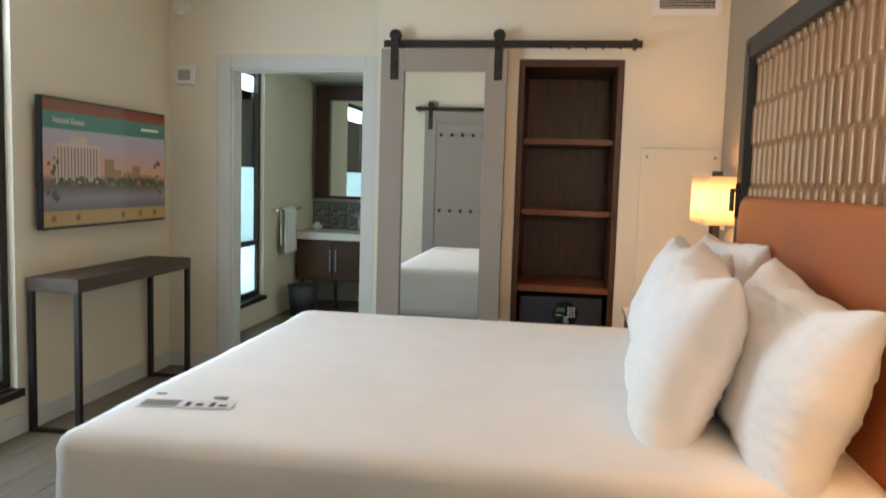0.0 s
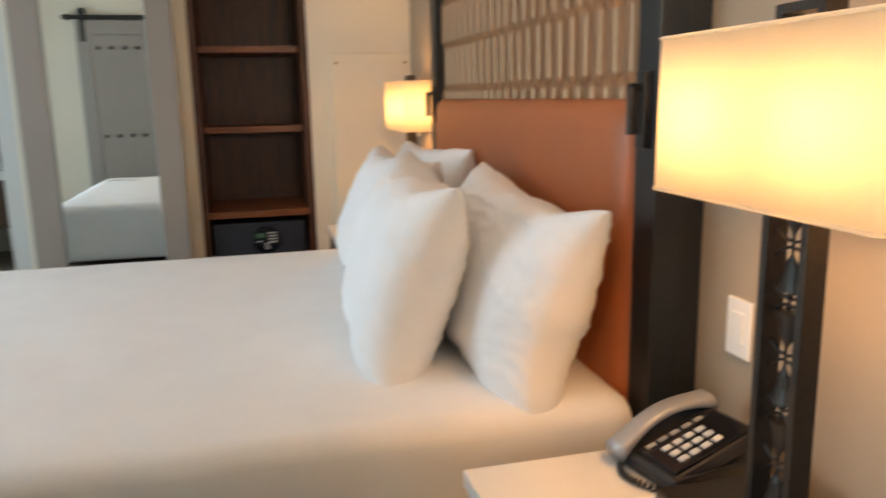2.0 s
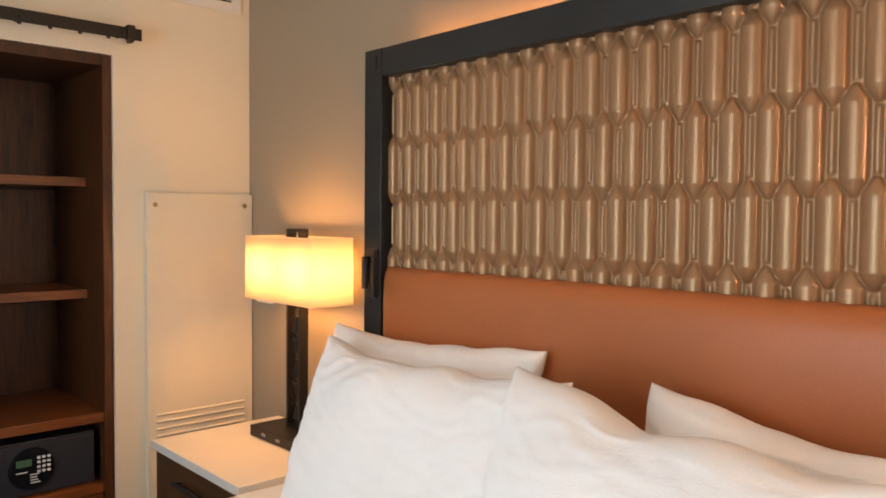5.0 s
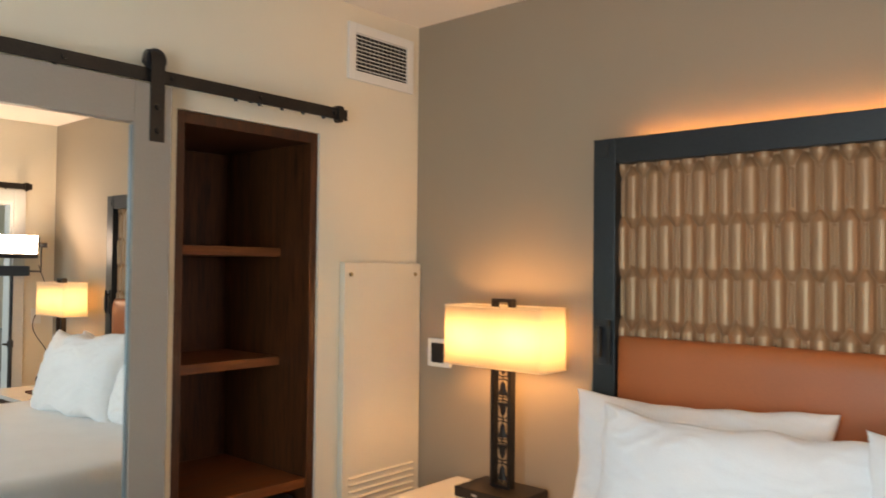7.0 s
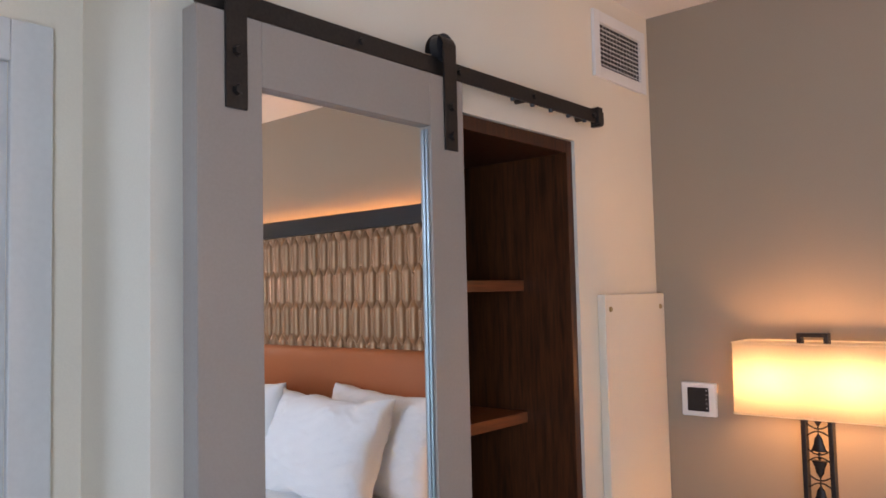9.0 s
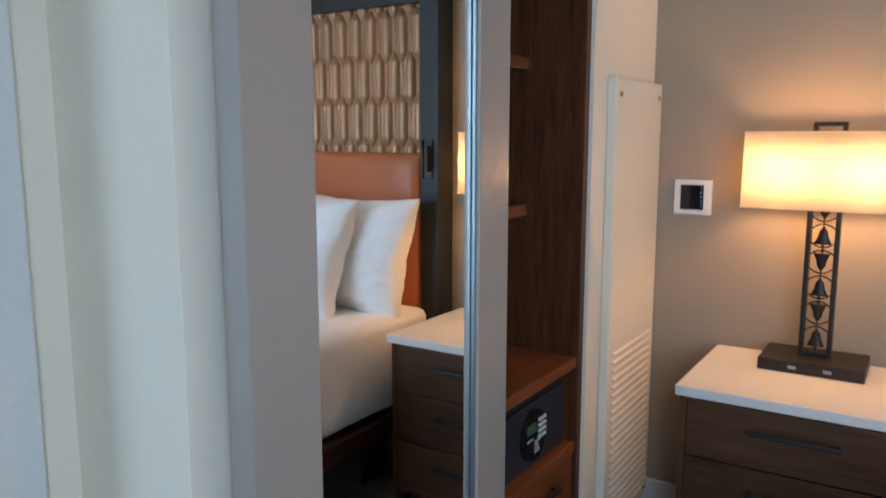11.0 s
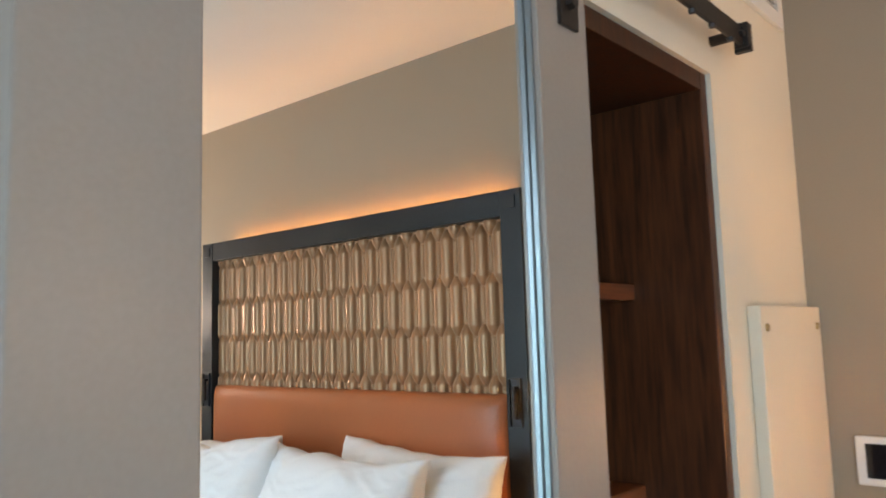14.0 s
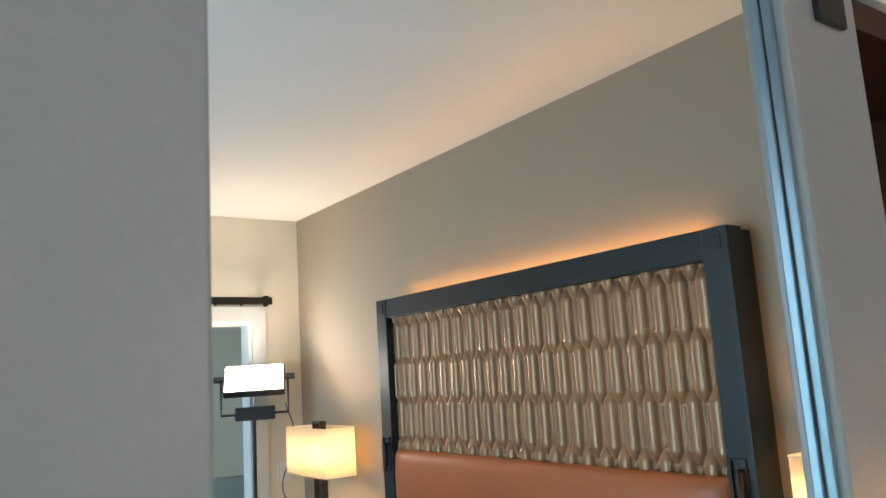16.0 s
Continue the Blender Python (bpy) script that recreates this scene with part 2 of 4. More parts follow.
# ---- structure ----
structure("wall_headboard", box(0, 0.12, -4.09, 0.0, 0, CEIL), PAINT_TAUPE, "matte taupe painted wall behind the bed")
structure("wall_closet", pierced(bmesh.new(), "x", 0, 0.10, -2.07, 0.12, 0, CEIL, [(-1.93, -1.31, 0, 2.095), (-1.196, -0.574, 0, 2.095)]), PAINT_CREAM, "cream painted wall with closet openings")
structure("wall_return", box(-2.07, -1.97, 0.10, 3.4, 0, CEIL), PAINT_CREAM, "cream painted side of the closet block")
structure("wall_bathroom", pierced(bmesh.new(), "x", YB, YB + 0.12, XT, -2.07, 0, CEIL, [(-3.146, -2.215, 0, 2.066)]), PAINT_CREAM, "cream painted wall with bathroom doorway")
structure("wall_television", pierced(bmesh.new(), "y", XT - 0.15, XT, -9, 3.52, 0, CEIL,
          [(-7.3, -5.2, 0.25, 2.35), (-2.72, -1.25, 0.24, 2.36), (0.95, 1.99, 0.25, 2.30)]), PAINT_CREAM, "cream painted outside wall with windows")
structure("wall_living", pierced(bmesh.new(), "x", YW - 0.12, YW, XT, 1.6, 0, CEIL, [(-1.455, -0.31, 0, 2.03)]), PAINT_CREAM, "cream painted wall with an open doorway")
structure("wall_bathroom_back", box(XT, -1.97, 3.4, 3.52, 0, CEIL), PAINT_BATH, "pale green bathroom end wall")
structure("wall_living_back", box(XT, 1.6, -9.12, -9.0, 0, CEIL), PAINT_CREAM, "plain cream living room end wall")
structure("wall_living_side", box(1.6, 1.72, -9.0, -4.09, 0, CEIL), PAINT_CREAM, "plain cream living room side wall")
structure("wall_closet_back", box(-1.97, 0.12, 0.72, 0.80, 0, CEIL), PAINT_CREAM, "plain wall behind the closet")
structure("ceiling", box(XT - 0.15, 1.72, -9.12, 3.52, CEIL, CEIL + 0.1), PAINT_CEIL, "smooth off-white painted ceiling")
structure("ceiling_bathroom", box(XT, -2.07, YB + 0.12, 3.4, 2.36, 2.40), PAINT_BATH, "lower pale green bathroom ceiling")
floor_ob = structure("floor", box(XT - 0.15, 1.72, -9.12, 3.52, -0.1, -0.004), JOINT, "grey-brown wood-look plank floor")
structure("ground", box(-90, 90, -90, 90, -3.6, -3.5), EXT, "pale paved ground outside the windows")

for nm, args in (("baseboard_closet", (-0.574, -0.012, -0.012, 0, 0, 0.105)), ("baseboard_headboard", (-0.012, 0, -3.98, 0, 0, 0.105)),
                 ("baseboard_television", (XT, XT + 0.012, -4.09, YB, 0, 0.105)), ("baseboard_bathroom", (XT + 0.012, -3.244, YB - 0.012, YB, 0, 0.105)),
                 ("baseboard_strip", (-1.31, -1.196, -0.012, 0, 0, 0.105))):
    structure(nm, box(*args, bevel=0.003), PAINT_TRIM, "white painted baseboard")

b = bmesh.new()
for args in ((-3.244, -3.146, 0.262, 0.28, 0, 2.15), (-2.215, -2.135, 0.262, 0.28, 0, 2.15), (-3.146, -2.215, 0.262, 0.28, 2.066, 2.15)):
    bx(b, *args, bevel=0.004)
for args in ((-3.146, -3.128, 0.28, 0.40, 0, 2.066), (-2.233, -2.215, 0.28, 0.40, 0, 2.066), (-3.128, -2.233, 0.28, 0.40, 2.048, 2.066)):
    bx(b, *args)
structure("trim_bathroom_doorway", b, PAINT_TRIM, "pale painted casing round the bathroom doorway")
b = bmesh.new()
for args in ((-0.31, -0.225, YW, YW + 0.018, 0, 2.125), (-1.54, -1.455, YW, YW + 0.018, 0, 2.125), (-1.455, -0.31, YW, YW + 0.018, 2.03, 2.125)):
    bx(b, *args, bevel=0.004)
for args in ((-0.328, -0.31, YW - 0.12, YW, 0, 2.03), (-1.455, -1.437, YW - 0.12, YW, 0, 2.03), (-1.437, -0.328, YW - 0.12, YW, 2.012, 2.03)):
    bx(b, *args)
bx(b, -1.437, -1.433, YW - 0.08, YW - 0.05, 1.08, 1.16)
structure("trim_living_doorway", b, PAINT_TRIM, "white painted casing round the living room doorway")


def window(name, y0, y1, z0, z1, rail, label, frosted):
    """A dark metal window set in the outside wall: frame, mullion, panes and sill."""
    w = tagged(new(name), label, "window", "", "structure")
    bm = bmesh.new()
    xo = XT - 0.10
    for a in ((y0, y0 + 0.05, z0, z1), (y1 - 0.05, y1, z0, z1), (y0 + 0.05, y1 - 0.05, z0, z0 + 0.05), (y0 + 0.05, y1 - 0.05, z1 - 0.05, z1), (y0 + 0.05, y1 - 0.05, rail, rail + 0.045)):
        bx(bm, xo, xo + 0.06, *a, bevel=0.003)
    part("window_frame", bm, IRON, w)
    part("window_sill", box(XT - 0.04, XT + 0.03, y0 - 0.02, y1 + 0.02, z0 - 0.04, z0, bevel=0.004), IRON, w)
    for z, t in ((z0 + 0.05, rail), (rail + 0.045, z1 - 0.05)):
        p = part("pane", box(xo + 0.026, xo + 0.034, y0 + 0.05, y1 - 0.05, z, t), FROST if frosted and z < rail else GLASS, w)
        p.visible_shadow = False
    if frosted:
        p = part("pane", box(xo + 0.035, xo + 0.037, y0 + 0.05, y1 - 0.09, rail + 0.045, 1.42), FROST, w, "frosted privacy film")
        p.visible_shadow = False
    return w


window("window_1", -2.72, -1.25, 0.24, 2.36, 0.70, "tall dark-framed bedroom window with clear glass", False)
window("window_2", 0.95, 1.99, 0.25, 2.30, 0.72, "tall dark-framed bathroom window, lower glass frosted", True)
window("window_3", -7.3, -5.2, 0.25, 2.35, 0.70, "tall dark-framed living room window", False)

ext = thing("neighbouring_building", "beige stucco building wing seen through the windows", "building", (-14, 0, -3.5))
local("wall", pierced(bmesh.new(), "y", -14.4, -14.0, -20, 70, -3.5, 7, [(y, y + 1.3, z, z + 1.7) for y in range(-14, 66, 4) for z in (0.4,)]), EXT, ext)
for y in range(-14, 66, 4):
    local("window", box(-14.32, -14.25, y, y + 1.3, 0.4, 2.1), GLOSS_BLACK, ext)
local("roof", box(-14.6, -13.8, -20.2, 70.2, 7, 7.3, bevel=0.02), PAINT_TRIM, ext)

# ---- closet ----


def barn_track(name, x0, x1, z, y, side, label, stops):
    """A flat track on standoffs; side is the way it faces."""
    t = thing(name, label, "barn door track", ((x0 + x1) / 2, y, z))
    local("rail", box(x0, x1, y - 0.004, y + 0.004, z - 0.022, z + 0.022, bevel=0.0015), IRON, t)
    wall = 0.0 if side < 0 else YW
    n = 5
    for i in range(n):
        x = x0 + 0.07 + (x1 - x0 - 0.14) * i / (n - 1)
        local("standoff", cyl(bmesh.new(), (x, wall, z), (x, y, z), 0.012), IRON, t)
        local("bolt", cyl(bmesh.new(), (x, y, z), (x, y + side * 0.012, z), 0.009, 0.008, 6), IRON, t)
    for i in range(5):
        x = x0 + (x1 - x0) * (0.66 + 0.065 * i)
        local("rubber_bumper", cyl(bmesh.new(), (x, y, z - 0.022), (x, y, z - 0.030), 0.008, 0.006, 10), BLACK_PLASTIC, t)
    for x in stops:
        local("end_stop", bx(box(x - 0.014, x + 0.014, y - 0.016, y + 0.016, z - 0.026, z + 0.03, bevel=0.002), x - 0.008, x + 0.008, y - 0.018, y + 0.018, z - 0.034, z - 0.02, bevel=0.001), IRON, t)
    return t


def hanger(parent, x, yf, side, zt, zb, rail_z):
    """A strap folded over its wheel, with two bolts, on the face of a door."""
    w = 0.024
    bm = box(x - w, x + w, yf, yf + side * 0.006, zb, zt - 0.035, bevel=0.0015)
    pts = []
    for i in range(13):
        a = math.pi * i / 12
        pts.append((yf + side * 0.006 - side * 0.032 * (1 - math.cos(a)), zt - 0.035 + 0.034 * math.sin(a)))
    for (ya, za), (yb, zb2) in zip(pts, pts[1:]):
        vs = [bm.verts.new((xx, yy + o, zz)) for xx in (x - w, x + w) for yy, zz, o in ((ya, za, 0), (yb, zb2, 0), (yb, zb2 - 0.006, 0), (ya, za - 0.006, 0))]
        for q in ((0, 1, 2, 3), (7, 6, 5, 4), (0, 4, 5, 1), (2, 6, 7, 3)):
            bm.faces.new([vs[k] for k in q])
    s = local("strap", bm, IRON, parent)
    local("wheel", cyl(bmesh.new(), (x, yf - side * 0.008, rail_z + 0.05), (x, yf - side * 0.032, rail_z + 0.05), 0.036, seg=24), BLACK_PLASTIC, parent)
    for z in (zb + 0.035, zb + 0.11):
        local("bolt", cyl(bmesh.new(), (x, yf + side * 0.006, z), (x, yf + side * 0.016, z), 0.011, 0.009, 6), IRON, s)
    return s


barn_track("barn_door_track", -2.016, -0.487, 2.172, -0.062, -1, "dark bronze flat steel barn door track on the cream wall", (-0.53,))
DX0, DX1, MX0, MX1 = -2.026, -1.262, -1.883, -1.388
bd = thing("mirrored_barn_door", "grey painted sliding barn door with full-length mirror, hung on its track", "barn door", (-1.64, -0.055, 0.012))
for nm, a in (("stile", (DX0, MX0, -0.085, -0.035, 0.012, 2.140)), ("stile", (MX1, DX1, -0.085, -0.035, 0.012, 2.140)),
              ("top_rail", (MX0, MX1, -0.085, -0.035, 2.008, 2.140)), ("bottom_rail", (MX0, MX1, -0.085, -0.035, 0.012, 0.16))):
    local(nm, box(*a, bevel=0.0025), PAINT_DOOR, bd)
local("mirror", box(MX0, MX1, -0.066, -0.055, 0.16, 2.008), MIRROR, bd, "clear silvered mirror")
local("backing", box(MX0, MX1, -0.054, -0.04, 0.16, 2.008), PAINT_DOOR, bd)
bm = bmesh.new()
for a in ((MX1 - 0.004, MX1 - 0.0005, -0.077, -0.0665, 0.1665, 2.0015), (MX0 + 0.0005, MX0 + 0.004, -0.072, -0.0665, 0.1665, 2.0015)):
    bx(bm, *a, bevel=0.002)
local("mirror_edging", bm, EDGING, bd, "bright polished metal edging")
hanger(bd, -1.944, -0.085, -1, 2.255, 1.955, 2.172)
hanger(bd, -1.315, -0.085, -1, 2.255, 1.955, 2.172)

un = thing("closet_shelf_unit", "reddish walnut built-in closet with open shelves and drawers", "closet", (-0.885, 0.05, 0))
L, R = -1.196, -0.574
# sides, top and back take the shaded walnut colour, shelves and drawers the lit one
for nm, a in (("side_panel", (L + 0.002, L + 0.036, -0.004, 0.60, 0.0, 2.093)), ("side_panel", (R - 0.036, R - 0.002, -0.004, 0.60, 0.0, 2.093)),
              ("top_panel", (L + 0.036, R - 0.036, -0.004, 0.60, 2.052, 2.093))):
    local(nm, box(*a, bevel=0.002), WALNUT_SHADED, un)
local("back_panel", box(L + 0.036, R - 0.036, 0.575, 0.60, 0, 2.052), WALNUT_SHADED, un)
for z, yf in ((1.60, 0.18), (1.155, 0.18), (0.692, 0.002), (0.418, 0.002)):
    local("shelf", box(L + 0.037, R - 0.037, yf, 0.574, z, z + 0.036, bevel=0.002), WALNUT_LIT, un)
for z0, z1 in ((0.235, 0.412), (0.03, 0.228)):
    d = local("drawer", box(L + 0.040, R - 0.040, 0.008, 0.03, z0, z1, bevel=0.002), WALNUT_LIT, un)
    o = local("handle", bx(bx(box(-1.0, -0.75, -0.022, -0.012, z1 - 0.062, z1 - 0.048, bevel=0.002), -0.99, -0.98, -0.012, 0.009, z1 - 0.06, z1 - 0.05), -0.77, -0.76, -0.012, 0.009, z1 - 0.06, z1 - 0.05), IRON, d, "dark bar handle")
local("kickboard", box(L + 0.037, R - 0.037, 0.02, 0.04, 0.0, 0.03), WALNUT_LIT, un)
un.location.y += 0.014

sf = thing("room_safe", "dark grey steel room safe with round keypad, on the closet shelf", "safe", (-0.90, 0.25, 0.454))
local("body", box(-1.145, -0.635, 0.085, 0.45, 0.455, 0.655, bevel=0.004), SAFE, sf)
local("door", box(-1.140, -0.640, 0.070, 0.084, 0.460, 0.650, bevel=0.004), SAFE, sf)
kd = local("keypad_dial", cyl(bmesh.new(), (-0.86, 0.070, 0.556), (-0.86, 0.058, 0.556), 0.078, 0.074, 40), GLOSS_BLACK, sf, "round glossy black keypad plate")
local("display", box(-0.915, -0.862, 0.0545, 0.060, 0.570, 0.596, bevel=0.002), LCD, kd, "small green display")
for i in range(3):
    for j in range(4):
        local("key", box(-0.845 + i * 0.017, -0.833 + i * 0.017, 0.0535, 0.060, 0.592 - j * 0.017, 0.602 - j * 0.017, bevel=0.003), KEYCAP, kd)
for x0, x1, z in ((-0.915, -0.878, 0.548), (-0.868, -0.838, 0.536), (-0.868, -0.845, 0.526), (-0.868, -0.842, 0.516), (-0.868, -0.835, 0.506)):
    local("printed_line", box(x0, x1, 0.0565, 0.060, z, z + 0.004), KEYCAP, kd)

sf.location.y -= 0.028

# hanging side of the closet, behind the sliding door
hu = thing("hanging_closet", "dark walnut closet compartment with shelf and hanging rail", "closet", (-1.62, 0.1, 0))
for nm, a in (("side_panel", (-1.928, -1.900, 0.0, 0.60, 0, 2.093)), ("side_panel", (-1.340, -1.312, 0.0, 0.60, 0, 2.093)), ("top_panel", (-1.900, -1.340, 0.0, 0.60, 2.06, 2.093)),
              ("back_panel", (-1.900, -1.340, 0.575, 0.60, 0, 2.06)), ("shelf", (-1.899, -1.341, 0.05, 0.574, 1.725, 1.76))):
    local(nm, box(*a, bevel=0.002), WALNUT_SHADED, hu)
local("hanging_rail", cyl(bmesh.new(), (-1.9, 0.32, 1.66), (-1.34, 0.32, 1.66), 0.012), CHROME, hu)
hg = None
for i in range(10):
    x = -1.87 + i * 0.055
    if hg is None:
        hg = thing("clothes_hanger", "dark wooden clothes hanger with chrome hook on the rail", "hanger", (x, 0.32, 1.45), "hangers in the closet")
        local("hook", tube(bmesh.new(), [(x, 0.32 + 0.017 * math.sin(a), 1.655 + 0.017 * math.cos(a)) for a in [k * 0.5 - 2.2 for k in range(9)]] + [(x, 0.32, 1.56)], 0.002, 6), CHROME, hg)
        local("bar", tube(bmesh.new(), [(x, 0.10, 1.46), (x, 0.2, 1.53), (x, 0.32, 1.56), (x, 0.44, 1.53), (x, 0.54, 1.46)], 0.008, 8), BEDWOOD, hg)
    else:
        copy_thing(hg, pose(x, 0.32, 1.45))
ib = thing("iron_bag", "dark nylon steam iron bag on the closet shelf", "bag", (-1.70, 0.25, 1.76))
local("pouch", box(-1.88, -1.50, 0.12, 0.42, 1.761, 1.99, bevel=0.035), BAG, ib, smooth=True)
local("piping", tube(bmesh.new(), [(-1.86, 0.118, 1.78), (-1.52, 0.118, 1.78), (-1.52, 0.118, 1.975), (-1.86, 0.118, 1.975), (-1.86, 0.118, 1.78)], 0.004, 6), BLACK_PLASTIC, ib)
local("printed_bar", box(-1.84, -1.72, 0.117, 0.121, 1.875, 1.895), KEYCAP, ib)
cu = bpy.data.curves.new("lettering", "FONT")
cu.body, cu.size, cu.extrude = "STEAM IRON", 0.026, 0.0006
lt = new("lettering", cu)
lt.data.materials.append(KEYCAP)
lt.parent = ib
lt.matrix_local = pose(-0.15, -0.1335, 0.078, 90, 0, 0)

ap = thing("access_panel", "cream painted access panel with louvred lower part on the wall", "access panel", (-0.23, -0.01, 0.06))
local("plate", box(-0.460, -0.004, -0.031, -0.001, 0.055, 1.580, bevel=0.004), PAINT_CREAM, ap)
for i in range(22):
    z = 0.10 + i * 0.0283
    local("louvre", box(-0.425, -0.045, -0.006, 0.006, -0.003, 0.003, bevel=0.001, m=pose(0, -0.0325, z, 35)), PAINT_CREAM, ap)
for x in (-0.425, -0.04):
    for z in (1.53, 0.085):
        local("screw", cyl(bmesh.new(), (x, -0.030, z), (x, -0.036, z), 0.010, 0.008, 14), BRASS, ap, "brass screw")

vt = thing("air_vent", "white wall air vent with horizontal slats", "air vent", (-0.24, -0.005, 2.34))
X0, X1, Z0, Z1 = -0.437, -0.047, 2.344, 2.584
bm = bmesh.new()
for a in ((X0, X0 + 0.04, Z0, Z1), (X1 - 0.04, X1, Z0, Z1), (X0 + 0.04, X1 - 0.04, Z0, Z0 + 0.04), (X0 + 0.04, X1 - 0.04, Z1 - 0.04, Z1)):
    bx(bm, a[0], a[1], -0.014, -0.001, a[2], a[3], bevel=0.002)
local("frame", bm, WHITE_PLASTIC, vt)
local("backing", box(X0 + 0.04, X1 - 0.04, -0.003, -0.001, Z0 + 0.04, Z1 - 0.04), GLOSS_BLACK, vt)
for i in range(10):
    z = Z0 + 0.050 + i * 0.0162
    local("slat", box(X0 + 0.04, X1 - 0.04, -0.005, 0.005, -0.0012, 0.0012, m=pose(0, -0.0085, z, 28)), WHITE_PLASTIC, vt)
for i in range(12):
    x = X0 + 0.055 + i * 0.025
    local("slat", box(x - 0.0008, x + 0.0008, -0.0038, -0.0031, Z0 + 0.04, Z1 - 0.04), WHITE_PLASTIC, vt)

sp = thing("sprinkler", "white round sidewall sprinkler with metal head", "sprinkler", (-1.50, -0.01, 2.505))
local("cup", cyl(bmesh.new(), (-1.5, 0, 2.505), (-1.5, -0.014, 2.505), 0.042, 0.034, 32), WHITE_PLASTIC, sp)
local("head", bx(cyl(bmesh.new(), (-1.5, -0.014, 2.505), (-1.5, -0.05, 2.505), 0.012, 0.008), -1.515, -1.485, -0.058, -0.05, 2.50, 2.51, bevel=0.001), CHROME, sp)
sm = thing("smoke_alarm", "round white smoke alarm on the wall", "smoke alarm", (-3.50, 0.26, 2.465))
local("cover", cyl(bmesh.new(), (-3.50, 0.279, 2.465), (-3.50, 0.235, 2.465), 0.068, 0.052, 40), WHITE_PLASTIC, sm)
local("vent_ring", cyl(bmesh.new(), (-3.50, 0.236, 2.465), (-3.50, 0.228, 2.465), 0.03, 0.026, 30), WHITE_PLASTIC, sm)
al = thing("wall_sounder", "square white wall alarm sounder", "alarm", (-3.47, 0.26, 2.015))
local("case", box(-3.541, -3.40, 0.245, 0.279, 1.955, 2.077, bevel=0.006), WHITE_PLASTIC, al)
local("grille", box(-3.515, -3.43, 0.242, 0.2455, 1.98, 2.05, bevel=0.001), GREY_PLASTIC, al)

# ---- headboard wall ----
HY0, HY1, HZ = -2.945, -0.980, 2.027
STAND = 0.022   # the frame stands this much further off the wall
hb = thing("headboard", "tall headboard with black frame, carved bronze panel and orange leather", "headboard", (-0.05, -1.97, 0.0))
for nm, a in (("side_post", (-0.095, -0.0245, HY0, HY0 + 0.088, 0.0, HZ)), ("side_post", (-0.095, -0.0245, HY1 - 0.088, HY1, 0.0, HZ)), ("top_rail", (-0.093, -0.0245, HY0 + 0.088, HY1 - 0.088, HZ - 0.090, HZ))):
    local(nm, box(*a, bevel=0.003), FRAME, hb)
for y in (HY0 + 0.002, HY1 - 0.020):
    local("side_return", box(-0.024, STAND - 0.001, y, y + 0.018, 0.0, HZ - 0.01), FRAME, hb)
for y in (HY0 + 0.044, HY1 - 0.044):
    local("corner_block", box(-0.099, -0.0955, y - 0.022, y + 0.022, HZ - 0.067, HZ - 0.023, bevel=0.001), FRAME, hb)
local("light_strip", box(-0.018, -0.006, HY0 + 0.12, HY1 - 0.12, HZ - 0.018, HZ - 0.011), STRIP, hb, "warm glowing light strip")

NY, NZ = 618, 170
PY0, PY1, PZ0, PZ1 = HY0 + 0.088, HY1 - 0.088, 1.326, HZ - 0.090
ys = np.linspace(PY0, PY1, NY)[None, :]
zs = np.linspace(PZ0, PZ1, NZ)[:, None]
pitch, row = 0.0821, 0.1785
hgt = np.zeros((NZ, NY))
for k in range(-1, 6):
    zc = PZ1 - 0.030 - row * (k - 0.5)
    off = 0.0 if k % 2 else 0.5
    u = ((ys - PY1) / pitch + off) % 1.0 - 0.5
    v = np.clip(np.abs((zs - zc) / (row * 0.62)), 0, 1)
    wid = 0.33 * np.clip((1 - v) / 0.30, 0, 1) ** 0.7
    bar = np.sqrt(np.clip(1 - np.abs(u / np.maximum(wid, 1e-3)) ** 2.2, 0, 1)) * np.clip((1 - v) / 0.34, 0, 1) ** 0.6
    v2 = np.clip(np.abs((zs - zc) / (row * 0.37)), 0, 1)
    fil = 0.30 * np.clip(1 - np.abs((np.abs(u) - 0.5) / 0.085) ** 4, 0, 1) * np.clip((1 - v2) / 0.08, 0, 1)
    hgt = np.maximum(hgt, np.maximum(bar, fil))
co = np.stack([-0.044 - 0.021 * hgt, np.broadcast_to(ys, hgt.shape), np.broadcast_to(zs, hgt.shape)], -1).reshape(-1, 3) - np.array(hb.location)
ii = np.arange(NZ - 1)[:, None] * NY + np.arange(NY - 1)[None, :]
fc = np.stack([ii, ii + NY, ii + NY + 1, ii + 1], -1).reshape(-1, 4)
me = bpy.data.meshes.new("carved_panel")
me.from_pydata(co.tolist(), [], fc.tolist())
me.materials.append(CARVED)
for p in me.polygons:
    p.use_smooth = True
cp = new("carved_panel", me)
cp.parent = hb
cp["label"] = "carved bronze panel of staggered ribs"
local("panel_backing", box(-0.038, -0.026, PY0, PY1, PZ0 - 0.2, PZ1), FRAME, hb)

bm = bmesh.new()
nu, nv = 60, 40
LY0, LY1, LZ0, LZ1 = HY0 + 0.090, HY1 - 0.090, 0.42, 1.328
grid = []
